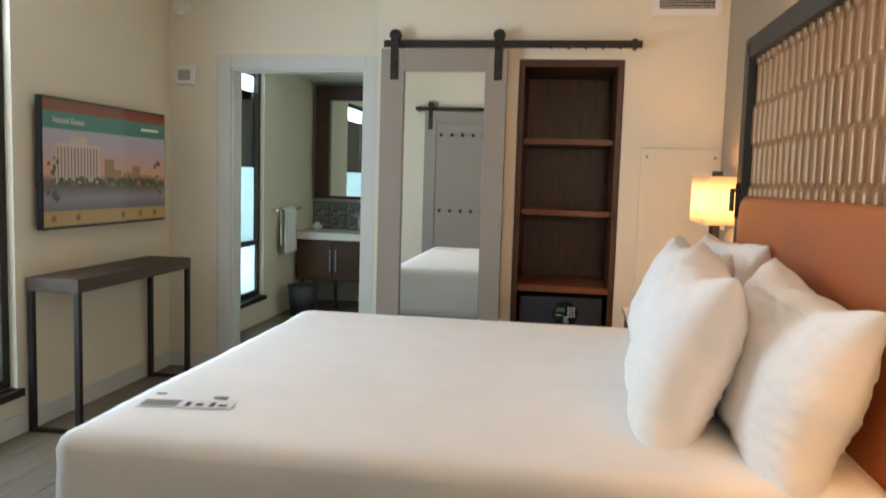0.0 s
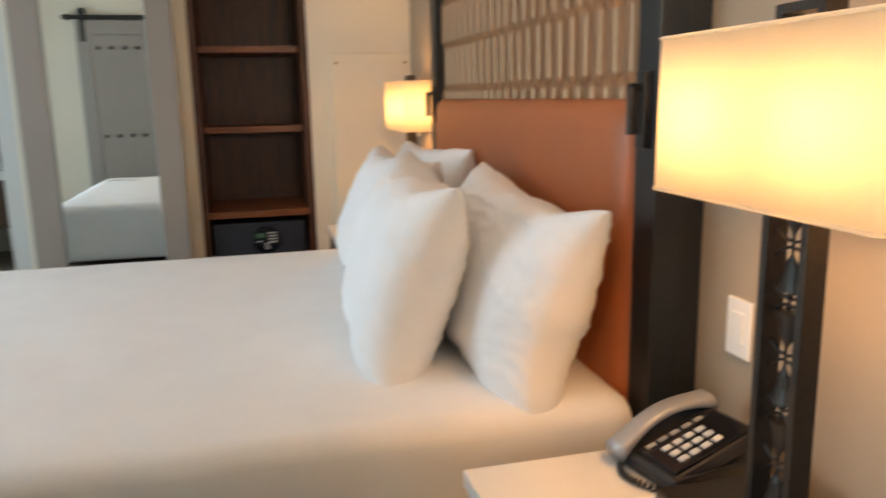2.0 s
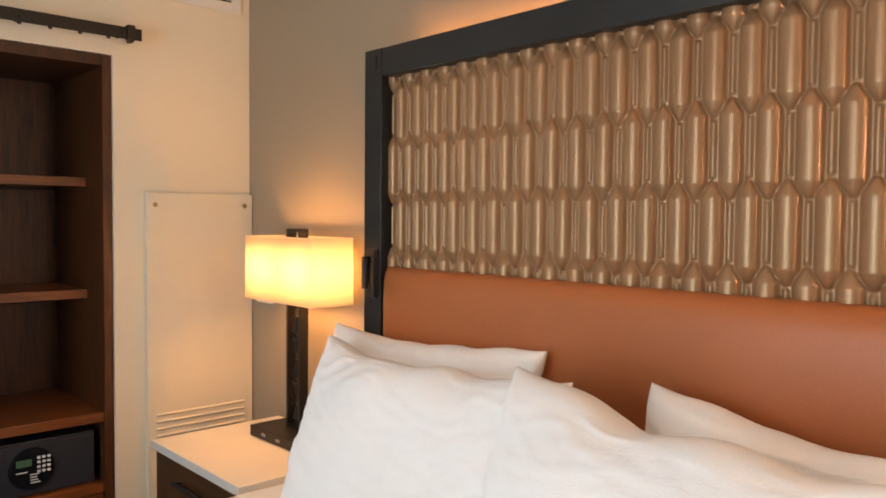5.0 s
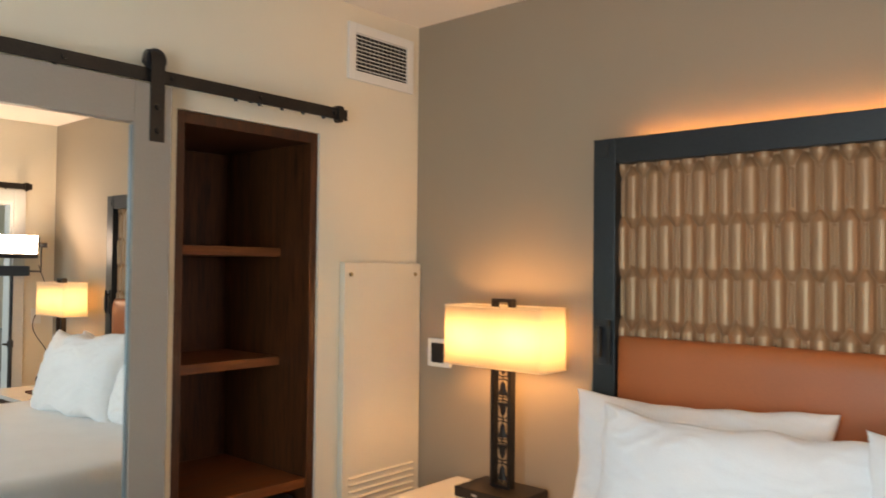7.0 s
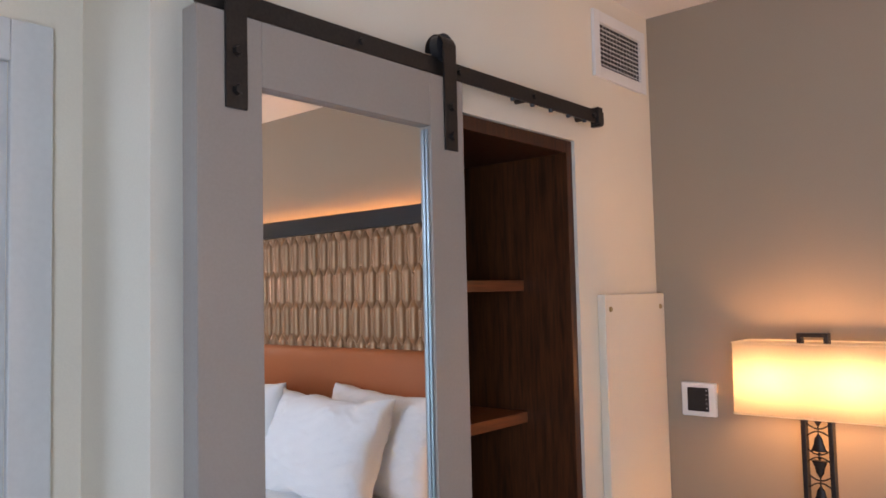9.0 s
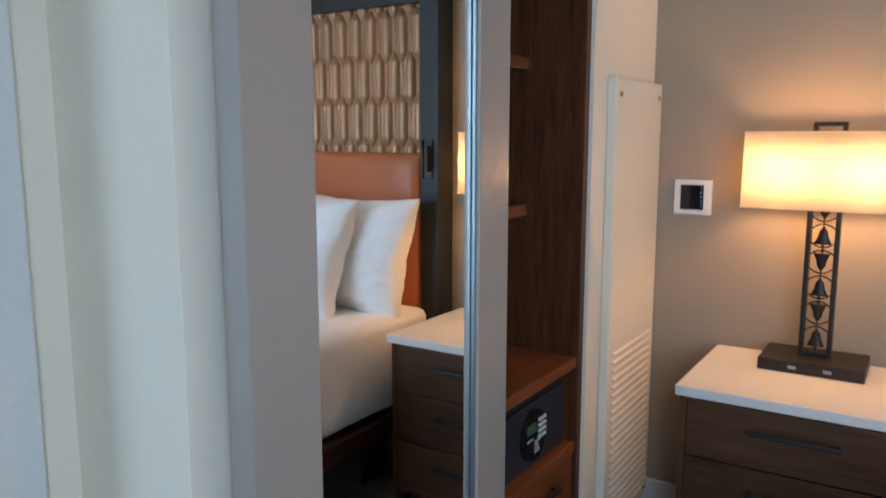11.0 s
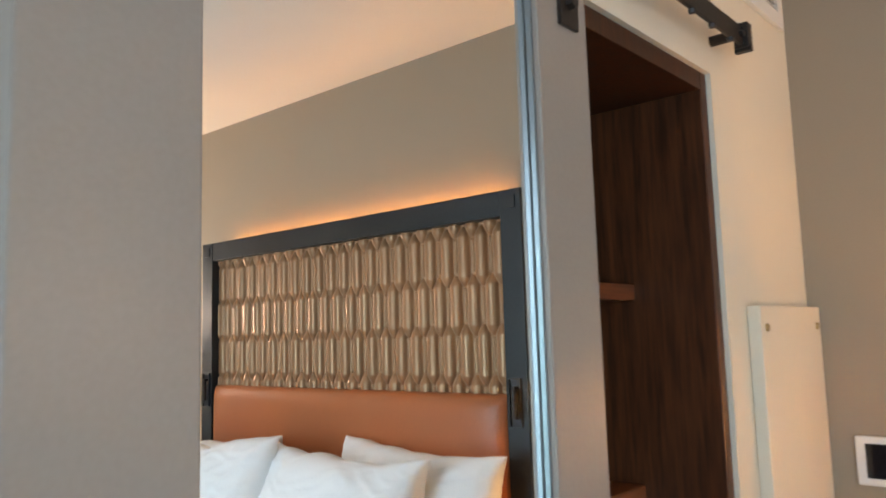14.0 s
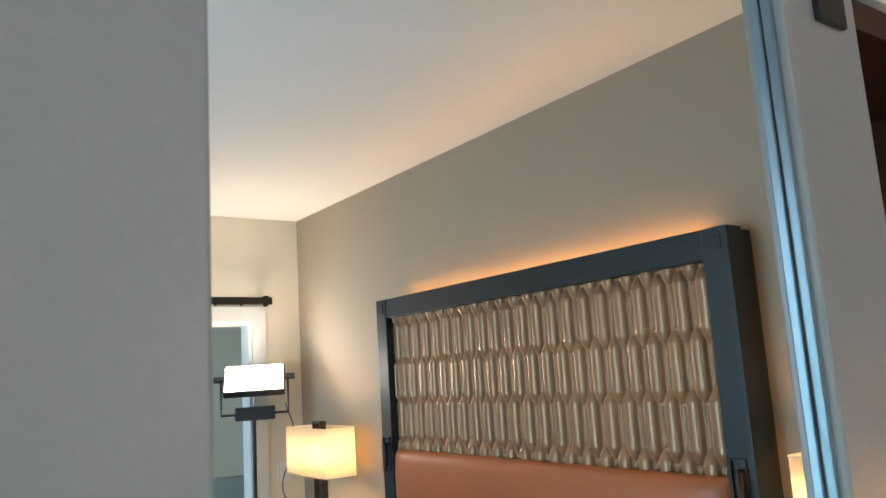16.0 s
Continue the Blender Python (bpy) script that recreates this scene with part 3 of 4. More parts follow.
for j in range(nv + 1):
    for i in range(nu + 1):
        u, v = -1 + 2 * i / nu, -1 + 2 * j / nv
        eu, ev = math.copysign(1 - (1 - abs(u)) ** 1.8, u), math.copysign(1 - (1 - abs(v)) ** 1.8, v)
        d = (max(0, 1 - abs(eu) ** 14) * max(0, 1 - abs(ev) ** 14)) ** 0.4
        y, z = (LY0 + LY1) / 2 + eu * (LY1 - LY0) / 2, (LZ0 + LZ1) / 2 + ev * (LZ1 - LZ0) / 2
        grid.append(bm.verts.new((-0.062 - 0.062 * d - 0.003 * noise.noise((y * 3, z * 3, 0)), y, z)))
for j in range(nv):
    for i in range(nu):
        a = j * (nu + 1) + i
        bm.faces.new((grid[a], grid[a + nu + 1], grid[a + nu + 2], grid[a + 1]))
local("leather_panel", bm, LEATHER, hb, "padded orange leather panel", smooth=True)
local("lower_panel", box(-0.060, -0.028, HY0 + 0.09, HY1 - 0.09, 0.02, 0.419), FRAME, hb)
hb.location.x -= STAND


def reading_light(y):
    t = thing("reading_light", "slim black reading light on the headboard post", "reading light", (-0.1, y, 1.30), "headboard reading lights")
    local("plate", box(-0.103, -0.0955, y - 0.026, y + 0.026, 1.225, 1.385, bevel=0.002), BLACK_PLASTIC, t)
    local("side_rail", box(-0.112, -0.1035, y - 0.026, y - 0.014, 1.228, 1.382, bevel=0.002), IRON, t)
    local("pivot", cyl(bmesh.new(), (-0.1035, y + 0.012, 1.352), (-0.128, y + 0.012, 1.352), 0.008), IRON, t)
    local("barrel", cyl(bmesh.new(), (-0.120, y + 0.012, 1.350), (-0.120, y + 0.012, 1.255), 0.011, seg=18), IRON, t, "bronze light barrel")
    t.location.x -= STAND
    return t


reading_light(HY0 + 0.05)
reading_light(HY1 - 0.05)

th = thing("thermostat", "white square thermostat with black screen on the taupe wall", "thermostat", (-0.01, -0.156, 1.187))
local("case", box(-0.020, -0.001, -0.222, -0.092, 1.125, 1.248, bevel=0.006), WHITE_PLASTIC, th)
local("screen", box(-0.0225, -0.0195, -0.196, -0.116, 1.144, 1.230, bevel=0.002), GLOSS_BLACK, th, "glossy black screen")
for i in range(5):
    local("touch_mark", box(-0.0235, -0.0224, -0.190, -0.186, 1.155 + i * 0.016, 1.158 + i * 0.016), KEYCAP, th)
sw = thing("light_switch", "white rocker light switch plate on the taupe wall", "light switch", (-0.005, -3.092, 0.88))
local("plate", box(-0.008, -0.001, -3.130, -3.054, 0.822, 0.940, bevel=0.003), WHITE_PLASTIC, sw)
local("rocker", box(-0.012, -0.0075, -3.110, -3.074, 0.848, 0.914, bevel=0.002), WHITE_PLASTIC, sw)
so = thing("outlet_plate", "white outlet plate on the cream wall by the doorway", "outlet", (-0.13, YW, 1.15))
local("plate", box(-0.168, -0.092, YW + 0.001, YW + 0.008, 1.09, 1.21, bevel=0.003), WHITE_PLASTIC, so)
local("rocker", box(-0.148, -0.112, YW + 0.0075, YW + 0.012, 1.115, 1.185, bevel=0.002), WHITE_PLASTIC, so)

# ---- bed ----
bed = thing("bed", "king bed with dark red-brown wooden platform base", "bed", (-1.15, -1.97, 0))
for nm, a in (("side_rail", (-2.21, -0.13, -2.985, -2.95, 0.235, 0.312)), ("side_rail", (-2.20, -0.13, -1.015, -0.985, 0.235, 0.312)), ("end_rail", (-2.24, -2.20, -2.985, -0.985, 0.235, 0.312))):
    local(nm, box(*a, bevel=0.006), BEDWOOD, bed)
local("platform", box(-2.199, -0.13, -2.949, -1.016, 0.262, 0.300), BEDWOOD, bed)
for x, y in ((-1.80, -2.80), (-1.80, -1.14), (-0.4, -2.80), (-0.4, -1.14)):
    local("leg", box(x - 0.085, x + 0.085, y - 0.03, y + 0.03, 0.0, 0.262, bevel=0.004), FRAME, bed)


def mattress():
    """A rounded slab with soft creases down its sides."""
    bm = bmesh.new()
    bx(bm, -2.175, -0.135, -2.965, -1.005, 0.302, 0.698)
    for _ in range(5):
        bmesh.ops.subdivide_edges(bm, edges=[e for e in bm.edges if e.calc_length() > 0.05], cuts=1, use_grid_fill=True)
    c, h = Vector((-1.155, -1.985, 0.498)), Vector((1.020, 0.980, 0.196))
    for v in bm.verts:
        p = v.co - c
        r = 0.048
        q = Vector([max(-(h[i] - r), min(h[i] - r, p[i])) for i in range(3)])
        d = p - q
        if d.length > 1e-6:
            d = d.normalized() * r
        if p.z < 0:
            d.z *= 0.5
        w = q + d
        s = 0.007 * noise.noise((w.x * 3.5, w.y * 3.5, w.z * 9)) + 0.002 * noise.noise((w.x * 14, w.y * 14, w.z * 5))
        seam = -0.014 * math.exp(-((w.z - 0.08 - 0.01 * noise.noise((w.x * 2, w.y * 2, 0))) / 0.02) ** 2) if w.z < 0.15 else 0
        n = (p - q).normalized() if (p - q).length > 1e-6 else Vector((0, 0, 1))
        v.co = c + w + n * ((s * 0.25 if w.z > 0.188 else s) + seam)
        if w.z > 0.188:
            v.co.z += 0.0012 * noise.noise((v.co.x * 1.3, v.co.y * 1.3, 3)) + 0.0008 * noise.noise((v.co.x * 6, v.co.y * 9, 1))
    return bm


mt = thing("mattress", "thick white sheeted mattress, smooth and tightly tucked", "mattress", (-1.15, -1.97, 0.30))
local("sheet", mattress(), LINEN, mt, smooth=True)
bm = tube(bmesh.new(), [(-2.178, -2.92, 0.63), (-2.178, -1.04, 0.63)], 0.006)
local("foot_piping", bm, LINEN, mt, smooth=True)


def pillow(x, y, z, width, height, thick, lean, turn, roll, seed, label):
    """A stuffed pillow: pinched corners, bulging middle, creases near the seams."""
    n = 72
    bm = bmesh.new()
    rows = {}
    for side in (1, -1):
        for j in range(n + 1):
            for i in range(n + 1):
                edge = i in (0, n) or j in (0, n)
                if side < 0 and edge:
                    rows[side, i, j] = rows[1, i, j]
                    continue
                u, v = math.sin(math.pi / 2 * (-1 + 2 * i / n)), math.sin(math.pi / 2 * (-1 + 2 * j / n))
                pull = 1 - 0.10 * (1 - abs(v) ** 2) * abs(u) ** 3
                pull2 = 1 - 0.13 * (1 - abs(u) ** 2) * abs(v) ** 3
                t = ((1 - abs(u) ** 2.4) * (1 - abs(v) ** 2.4)) ** 0.40
                rim = max(abs(u), abs(v))
                cr = noise.noise((u * 1.8 + seed, v * 1.8, side * 3.1)) * 0.016 * t
                w1 = noise.noise((u * 1.6 + seed, v * 1.6, 2.0))
                ridge = 1 - abs(noise.noise((u * 2.6 + 0.8 * w1 + seed, v * 5.5 - u * 2.0 + w1, side * 2.0))) * 2.6
                ridge2 = 1 - abs(noise.noise((u * 9 + seed, v * 4 + 3 * w1, side * 5.0))) * 2.6
                fold = (0.014 * max(0, ridge) ** 3 + 0.004 * max(0, ridge2) ** 3) * t * (0.25 + 0.75 * rim)
                px, pz = u * width / 2 * pull, v * height / 2 * pull2
                px += 0.012 * noise.noise((v * 3, seed, 1))
                pz += 0.018 * noise.noise((u * 2.6, seed, 5)) * (0.3 + abs(v))
                rows[side, i, j] = bm.verts.new((px, side * (thick / 2 * t) + (cr + fold) * side, pz))
    for side in (1, -1):
        for j in range(n):
            for i in range(n):
                q = [rows[side, i, j], rows[side, i + 1, j], rows[side, i + 1, j + 1], rows[side, i, j + 1]]
                bm.faces.new(q if side < 0 else q[::-1])
    o = tagged(new("pillow", mesh("pillow", bm, LINEN, True)), label, "pillow", "pillows on the bed")
    o.matrix_world = Matrix.Translation((x, y, z)) @ pose(0, 0, 0, 0, 0, 90 + turn) @ pose(0, 0, 0, lean, roll, 0)
    return o


pillow(-0.265, -1.41, 0.905, 0.82, 0.52, 0.22, 14, 4, 1, 1.3, "plump white pillow leaning against the orange headboard")
pillow(-0.455, -1.60, 0.895, 0.84, 0.52, 0.23, 20, 3, 0, 5.1, "plump white pillow stacked before another pillow")
pillow(-0.310, -2.545, 0.882, 0.84, 0.50, 0.24, 17, 0, -3, 9.7, "plump white pillow leaning on the headboard by the telephone")
pillow(-0.535, -2.325, 0.902, 0.84, 0.53, 0.26, 18, -5, -2, 14.2, "plump white pillow standing before another pillow")

bm = bmesh.new()
lf = thing("bed_leaflet", "flat white printed leaflet lying on the bedsheet", "leaflet", (-1.95, -2.45, 0.701))
lm = pose(-1.93, -2.545, 0.6966, 0, 0, 8)
local("sheet", bx(bm, -0.175, 0.095, -0.152, -0.078, 0, 0.0006, m=lm), PAPER, lf)
for a, mm in (((-0.165, -0.06, -0.145, -0.085), PRINT_GREY), ((0.02, 0.06, -0.06, -0.035), PRINT_GREY), ((-0.04, -0.025, -0.14, -0.10), PRINT_DARK), ((-0.01, 0.012, -0.135, -0.11), PRINT_DARK),
              ((0.03, 0.045, -0.14, -0.10), PRINT_DARK), ((0.055, 0.08, -0.135, -0.115), PRINT_DARK), ((-0.16, -0.13, -0.03, -0.015), PRINT_GREY)):
    local("printed_mark", bx(bmesh.new(), *a, 0.0007, 0.0011, m=lm), mm, lf)

# ---- nightstands and what is on them ----


def nightstand(y0):
    t = thing("nightstand", "dark brown wooden nightstand with three drawers and white quartz top", "nightstand", (-0.27, y0 + 0.33, 0), "nightstands beside the bed")
    y1 = y0 + 0.66
    part_at = lambda nm, a, mm, bv=0.002, lb="": local(nm, box(*a, bevel=bv), mm, t, lb)
    part_at("top", (-0.545, -0.016, y0, y1, 0.630, 0.660), QUARTZ, 0.003, "white quartz top")
    part_at("side_panel", (-0.530, -0.02, y0 + 0.012, y0 + 0.032, 0.035, 0.629), DRAWER)
    part_at("side_panel", (-0.530, -0.02, y1 - 0.032, y1 - 0.012, 0.035, 0.629), DRAWER)
    part_at("body", (-0.512, -0.02, y0 + 0.032, y1 - 0.032, 0.05, 0.628), BEDWOOD)
    for z0, z1 in ((0.452, 0.622), (0.262, 0.446), (0.070, 0.256)):
        dr = part_at("drawer", (-0.532, -0.513, y0 + 0.035, y1 - 0.035, z0, z1), DRAWER)
        zc, yc = (z0 + z1) / 2 + 0.022, (y0 + y1) / 2
        bm = box(-0.562, -0.552, yc - 0.12, yc + 0.12, zc - 0.006, zc + 0.006, bevel=0.003)
        for s in (-0.11, 0.11):
            cyl(bm, (-0.533, yc + s, zc), (-0.555, yc + s, zc), 0.005, seg=10)
        local("handle", bm, BLACK_PLASTIC, dr, "black bar handle")
    for x in (-0.50, -0.05):
        for y in (y0 + 0.04, y1 - 0.04):
            local("foot", box(x - 0.02, x + 0.02, y - 0.02, y + 0.02, 0, 0.05, bevel=0.002), BLACK_PLASTIC, t)
    return t


nightstand(-0.930).scale = (1, 1, 1.017)
nightstand(-3.750).location.x -= 0.03


def table_lamp(yc, xc, zb=0.660):
    t = thing("table_lamp", "lit table lamp with cream rectangular shade and dark bell-pattern iron column", "table lamp", (xc, yc, zb), "bedside table lamps")
    local("base", box(xc - 0.110, xc + 0.095, yc - 0.15, yc + 0.15, zb, zb + 0.038, bevel=0.003), IRON, t)
    for s in (-0.05, 0.05):
        local("socket", box(xc - 0.1125, xc - 0.1095, yc + s - 0.012, yc + s + 0.012, zb + 0.014, zb + 0.024, bevel=0.001), GREY_PLASTIC, t)
    bm = bmesh.new()
    for s in (-0.0405, 0.0405):
        bx(bm, xc - 0.018, xc + 0.018, yc + s - 0.007, yc + s + 0.007, zb + 0.038, 1.443, bevel=0.002)
    bx(bm, xc - 0.018, xc + 0.018, yc - 0.0335, yc + 0.0335, 1.430, 1.443)
    bx(bm, xc - 0.018, xc + 0.018, yc - 0.0335, yc + 0.0335, zb + 0.038, zb + 0.050)
    local("column", bm, IRON, t)
    cell = 0.0815
    for k in range(8):
        zc = zb + 0.096 + k * cell
        up = 1 if k % 2 == 0 else -1
        bm = bmesh.new()
        prof = [(0.026, -0.026), (0.022, -0.020), (0.015, -0.004), (0.012, 0.014), (0.006, 0.022), (0.003, 0.028)]
        for (r0, h0), (r1, h1) in zip(prof, prof[1:]):
            bmesh.ops.create_cone(bm, cap_ends=True, segments=14, radius1=r0 if up > 0 else r1, radius2=r1 if up > 0 else r0, depth=abs(h1 - h0),
                                  matrix=Matrix.Translation((xc, yc, zc + up * (h0 + h1) / 2)) @ Matrix.Diagonal((0.45, 1, 1, 1)))
        cyl(bm, (xc, yc, zc - 0.041), (xc, yc, zc + 0.041), 0.0022, seg=8)
        bmesh.ops.create_uvsphere(bm, u_segments=8, v_segments=6, radius=0.0055, matrix=Matrix.Translation((xc, yc, zc - up * 0.034)))
        local("bell", bm, IRON, t)
        zj = zc + cell / 2
        for s in (-1, 1):
            local("scroll", tube(bmesh.new(), [(xc, yc + 0.034 * (q / 4), zj + s * (0.004 + 0.016 * abs(q / 4) ** 2)) for q in range(-4, 5)], 0.0026, 6), IRON, t)
    z0, z1, hx, hy, th2 = 1.180, 1.412, 0.088, 0.236, 0.0015
    bm = bmesh.new()
    n = 8
    ring = []
    for cx, cy, a0 in ((1, 1, 0), (-1, 1, 90), (-1, -1, 180), (1, -1, 270)):
        for k in range(n + 1):
            a = radians(a0 + 90 * k / n)
            ring.append((cx * (hx - 0.012) + 0.012 * math.cos(a), cy * (hy - 0.012) + 0.012 * math.sin(a)))
    lo = [bm.verts.new((xc + x, yc + y, z0)) for x, y in ring]
    hi = [bm.verts.new((xc + x * 0.985, yc + y * 0.99, z1)) for x, y in ring]
    for i in range(len(ring)):
        j = (i + 1) % len(ring)
        bm.faces.new((lo[i], lo[j], hi[j], hi[i]))
    sh = local("shade", bm, SHADE, t, "glowing cream fabric shade", smooth=True)
    sol = sh.modifiers.new("thickness", "SOLIDIFY")
    sol.thickness = th2
    for zz, k in ((z0, 1.0), (z1, 0.987)):
        pts = [(xc + x * k, yc + y * k, zz) for x, y in ring]
        local("trim", tube(bmesh.new(), pts + pts[:1], 0.0032, 6), SHADE, sh)
    local("spider", tube(bmesh.new(), [(xc, yc - hy + 0.004, z1 - 0.02), (xc, yc + hy - 0.004, z1 - 0.02)], 0.003), IRON, t)
    for s in (-0.115, 0.115):
        bm = bmesh.new()
        bmesh.ops.create_uvsphere(bm, u_segments=16, v_segments=10, radius=0.024, matrix=Matrix.Translation((xc, yc + s, 1.285)))
        cyl(bm, (xc, yc + s, 1.23), (xc, yc + s, 1.265), 0.014, 0.016)
        cyl(bm, (xc, yc + s, 1.232), (xc, yc + math.copysign(0.046, s), 1.232), 0.004, seg=8)
        bulb = local("bulb", bm, WHITE_PLASTIC, t, "lit warm bulb")
        bulb.visible_shadow = False
        lamp("lamp_light", "POINT", Matrix.Translation((xc, yc + s, 1.285)), 7.0, (1.0, 0.60, 0.26), r=0.05)
    return t


table_lamp(-0.592, -0.130, 0.671)
table_lamp(-3.462, -0.195).scale = (1, 1, 1.015)

cl = tagged(part("lamp_cord", tube(bmesh.new(), [(-0.03, -3.55 - 0.012 * k, 0.664 + 0.075 * math.sin(math.pi * k / 12)) for k in range(13)], 0.0035), BLACK_PLASTIC, None, smooth=True), "black lamp cord looping over the white nightstand top", "cord")

# telephone and writing tray by the doorway side of the bed
ph = thing("telephone", "silver-grey desk telephone with black keypad on the nightstand", "telephone", (-0.17, -3.19, 0.660))
pm = pose(-0.165, -3.185, 0.661, 0, 0, 10) @ pose(0, 0, 0, 0, -16, 0)
local("body", bx(bmesh.new(), -0.105, 0.105, -0.085, 0.085, 0.028, 0.058, bevel=0.010, m=pm), BLACK_PLASTIC, ph, smooth=False)
local("base", bx(bmesh.new(), -0.11, 0.10, -0.09, 0.09, 0.0, 0.032, bevel=0.006, m=pose(-0.165, -3.185, 0.661, 0, 0, 10)), BLACK_PLASTIC, ph)
kp = local("keypad_plate", bx(bmesh.new(), -0.085, 0.095, -0.078, 0.028, 0.0575, 0.0625, bevel=0.004, m=pm), GLOSS_BLACK, ph)
for i in range(4):
    for j in range(3):
        local("key", bx(bmesh.new(), -0.055 + i * 0.026, -0.037 + i * 0.026, -0.062 + j * 0.022, -0.050 + j * 0.022, 0.062, 0.0665, bevel=0.002, m=pm), KEYCAP, kp)
for i in range(5):
    local("key", bx(bmesh.new(), -0.07 + i * 0.028, -0.05 + i * 0.028, 0.010, 0.020, 0.062, 0.066, bevel=0.002, m=pm), GREY_PLASTIC, kp)
bm = bmesh.new()
prev = None
for k in range(17):
    q = k / 16
    x, zc = -0.115 + 0.23 * q, 0.060 + 0.030 * math.sin(math.pi * q)
    hw, ht = 0.021 + 0.006 * abs(2 * q - 1) ** 2, 0.010 + 0.008 * abs(2 * q - 1) ** 4
    ring = [bm.verts.new(pm @ Vector((x, 0.055 + hw * math.copysign(abs(math.cos(a)) ** 0.6, math.cos(a)), zc + ht * math.copysign(abs(math.sin(a)) ** 0.7, math.sin(a))))) for a in [2 * math.pi * g / 16 for g in range(16)]]
    if prev:
        for g in range(16):
            bm.faces.new((prev[g], prev[(g + 1) % 16], ring[(g + 1) % 16], ring[g]))
    else:
        bm.faces.new(ring[::-1])
    prev = ring
bm.faces.new(prev)
local("handset", bm, GREY_PLASTIC, ph, "curved silver-grey handset", smooth=True)
cd = [Vector((-0.275 - 0.03 * math.sin(math.pi * k / 70) + 0.006 * math.cos(k * 1.3), -3.14 - 0.13 * k / 70, 0.668 + 0.006 * math.sin(k * 1.3))) for k in range(71)]
local("coiled_cord", tube(bmesh.new(), cd, 0.0025, 6), BLACK_PLASTIC, ph)

tr = thing("writing_tray", "dark brown leather writing tray on the nightstand", "tray", (-0.34, -3.36, 0.660))
tm = pose(-0.33, -3.355, 0.661, 0, 0, -3)
local("tray", bx(bmesh.new(), -0.11, 0.13, -0.07, 0.07, 0, 0.008, bevel=0.003, m=tm), BEDWOOD, tr)
local("rim", bx(bx(bmesh.new(), -0.11, 0.13, -0.07, -0.062, 0.0085, 0.016, bevel=0.002, m=tm), 0.075, 0.13, -0.061, 0.07, 0.0085, 0.013, bevel=0.002, m=tm), BEDWOOD, tr)
npd = thing("notepad", "white notepad lying on the dark tray", "notepad", (-0.36, -3.35, 0.670))
local("paper_block", bx(bmesh.new(), -0.075, 0.055, -0.045, 0.055, 0.009, 0.017, m=tm), PAPER, npd)
local("printed_mark", bx(bmesh.new(), -0.06, -0.04, 0.03, 0.036, 0.0171, 0.0177, m=tm), PRINT_GREY, npd)

# ---- video light by the doorway ----
LX, LY = -0.36, -3.93
vl = thing("video_light", "lit rectangular video panel light on a black stand", "video light", (LX, LY, 0))
vm = pose(LX, LY, 1.70) @ pose(0, 0, 0, 0, 0, 24) @ pose(0, 0, 0, 0, 0, 0)
vt2 = vm @ pose(0, 0, 0, 46, 0, 0)
local("housing", bx(bmesh.new(), -0.17, 0.17, -0.045, 0.0, -0.105, 0.105, bevel=0.008, m=vt2), BLACK_PLASTIC, vl)
local("diffuser", bx(bmesh.new(), -0.158, 0.158, 0.0005, 0.006, -0.095, 0.095, m=vt2), PANEL_LIGHT, vl, "bright white diffuser")
bm = tube(bmesh.new(), [vm @ Vector(q) for q in ((-0.185, -0.02, 0.0), (-0.185, -0.02, -0.20), (0.185, -0.02, -0.20), (0.185, -0.02, 0.0))], 0.008)
local("yoke", bm, BLACK_PLASTIC, vl)
for s in (-0.19, 0.19):
    local("knob", cyl(bmesh.new(), vm @ Vector((s * 0.9, -0.02, 0)), vm @ Vector((s * 1.18, -0.02, 0)), 0.018), BLACK_PLASTIC, vl)
local("battery_box", bx(bmesh.new(), -0.11, 0.11, -0.05, 0.02, -0.235, -0.16, bevel=0.008, m=vm), BLACK_PLASTIC, vl)
local("pole", cyl(cyl(bmesh.new(), (LX, LY - 0.02, 0.30), (LX, LY - 0.02, 1.47), 0.011), (LX, LY - 0.02, 0.12), (LX, LY - 0.02, 0.95), 0.015), BLACK_PLASTIC, vl)
local("collar", cyl(cyl(bmesh.new(), (LX, LY - 0.02, 0.93), (LX, LY - 0.02, 0.98), 0.022), (LX, LY - 0.02, 0.955), (LX - 0.05, LY - 0.02, 0.955), 0.008), BLACK_PLASTIC, vl)
for k in range(3):
    a = radians(35 + 120 * k)
    d = Vector((math.cos(a), math.sin(a), 0)) * 0.13
    local("leg", tube(bmesh.new(), [(LX, LY - 0.02, 0.34), (LX + d.x, LY - 0.02 + d.y, 0.02), (LX + d.x * 1.1, LY - 0.02 + d.y * 1.1, 0.008)], 0.008), BLACK_PLASTIC, vl)
cab = [Vector((LX + 0.17 + 0.05 * math.sin(k * 0.35), LY + 0.03 + 0.10 * k / 30, 1.55 - 0.87 * (k / 30) ** 0.8)) for k in range(31)]
local("power_cable", tube(bmesh.new(), cab, 0.0035, 6), BLACK_PLASTIC, vl)

# second sliding door, beside the living room doorway
barn_track("barn_door_track", -2.58, -0.20, 2.150, YW + 0.062, 1, "dark bronze flat steel barn door track above the doorway", (-0.24, -2.53))
b2 = thing("panelled_barn_door", "grey painted sliding barn door with two rows of hooks", "barn door", (-1.95, YW + 0.055, 0.012))
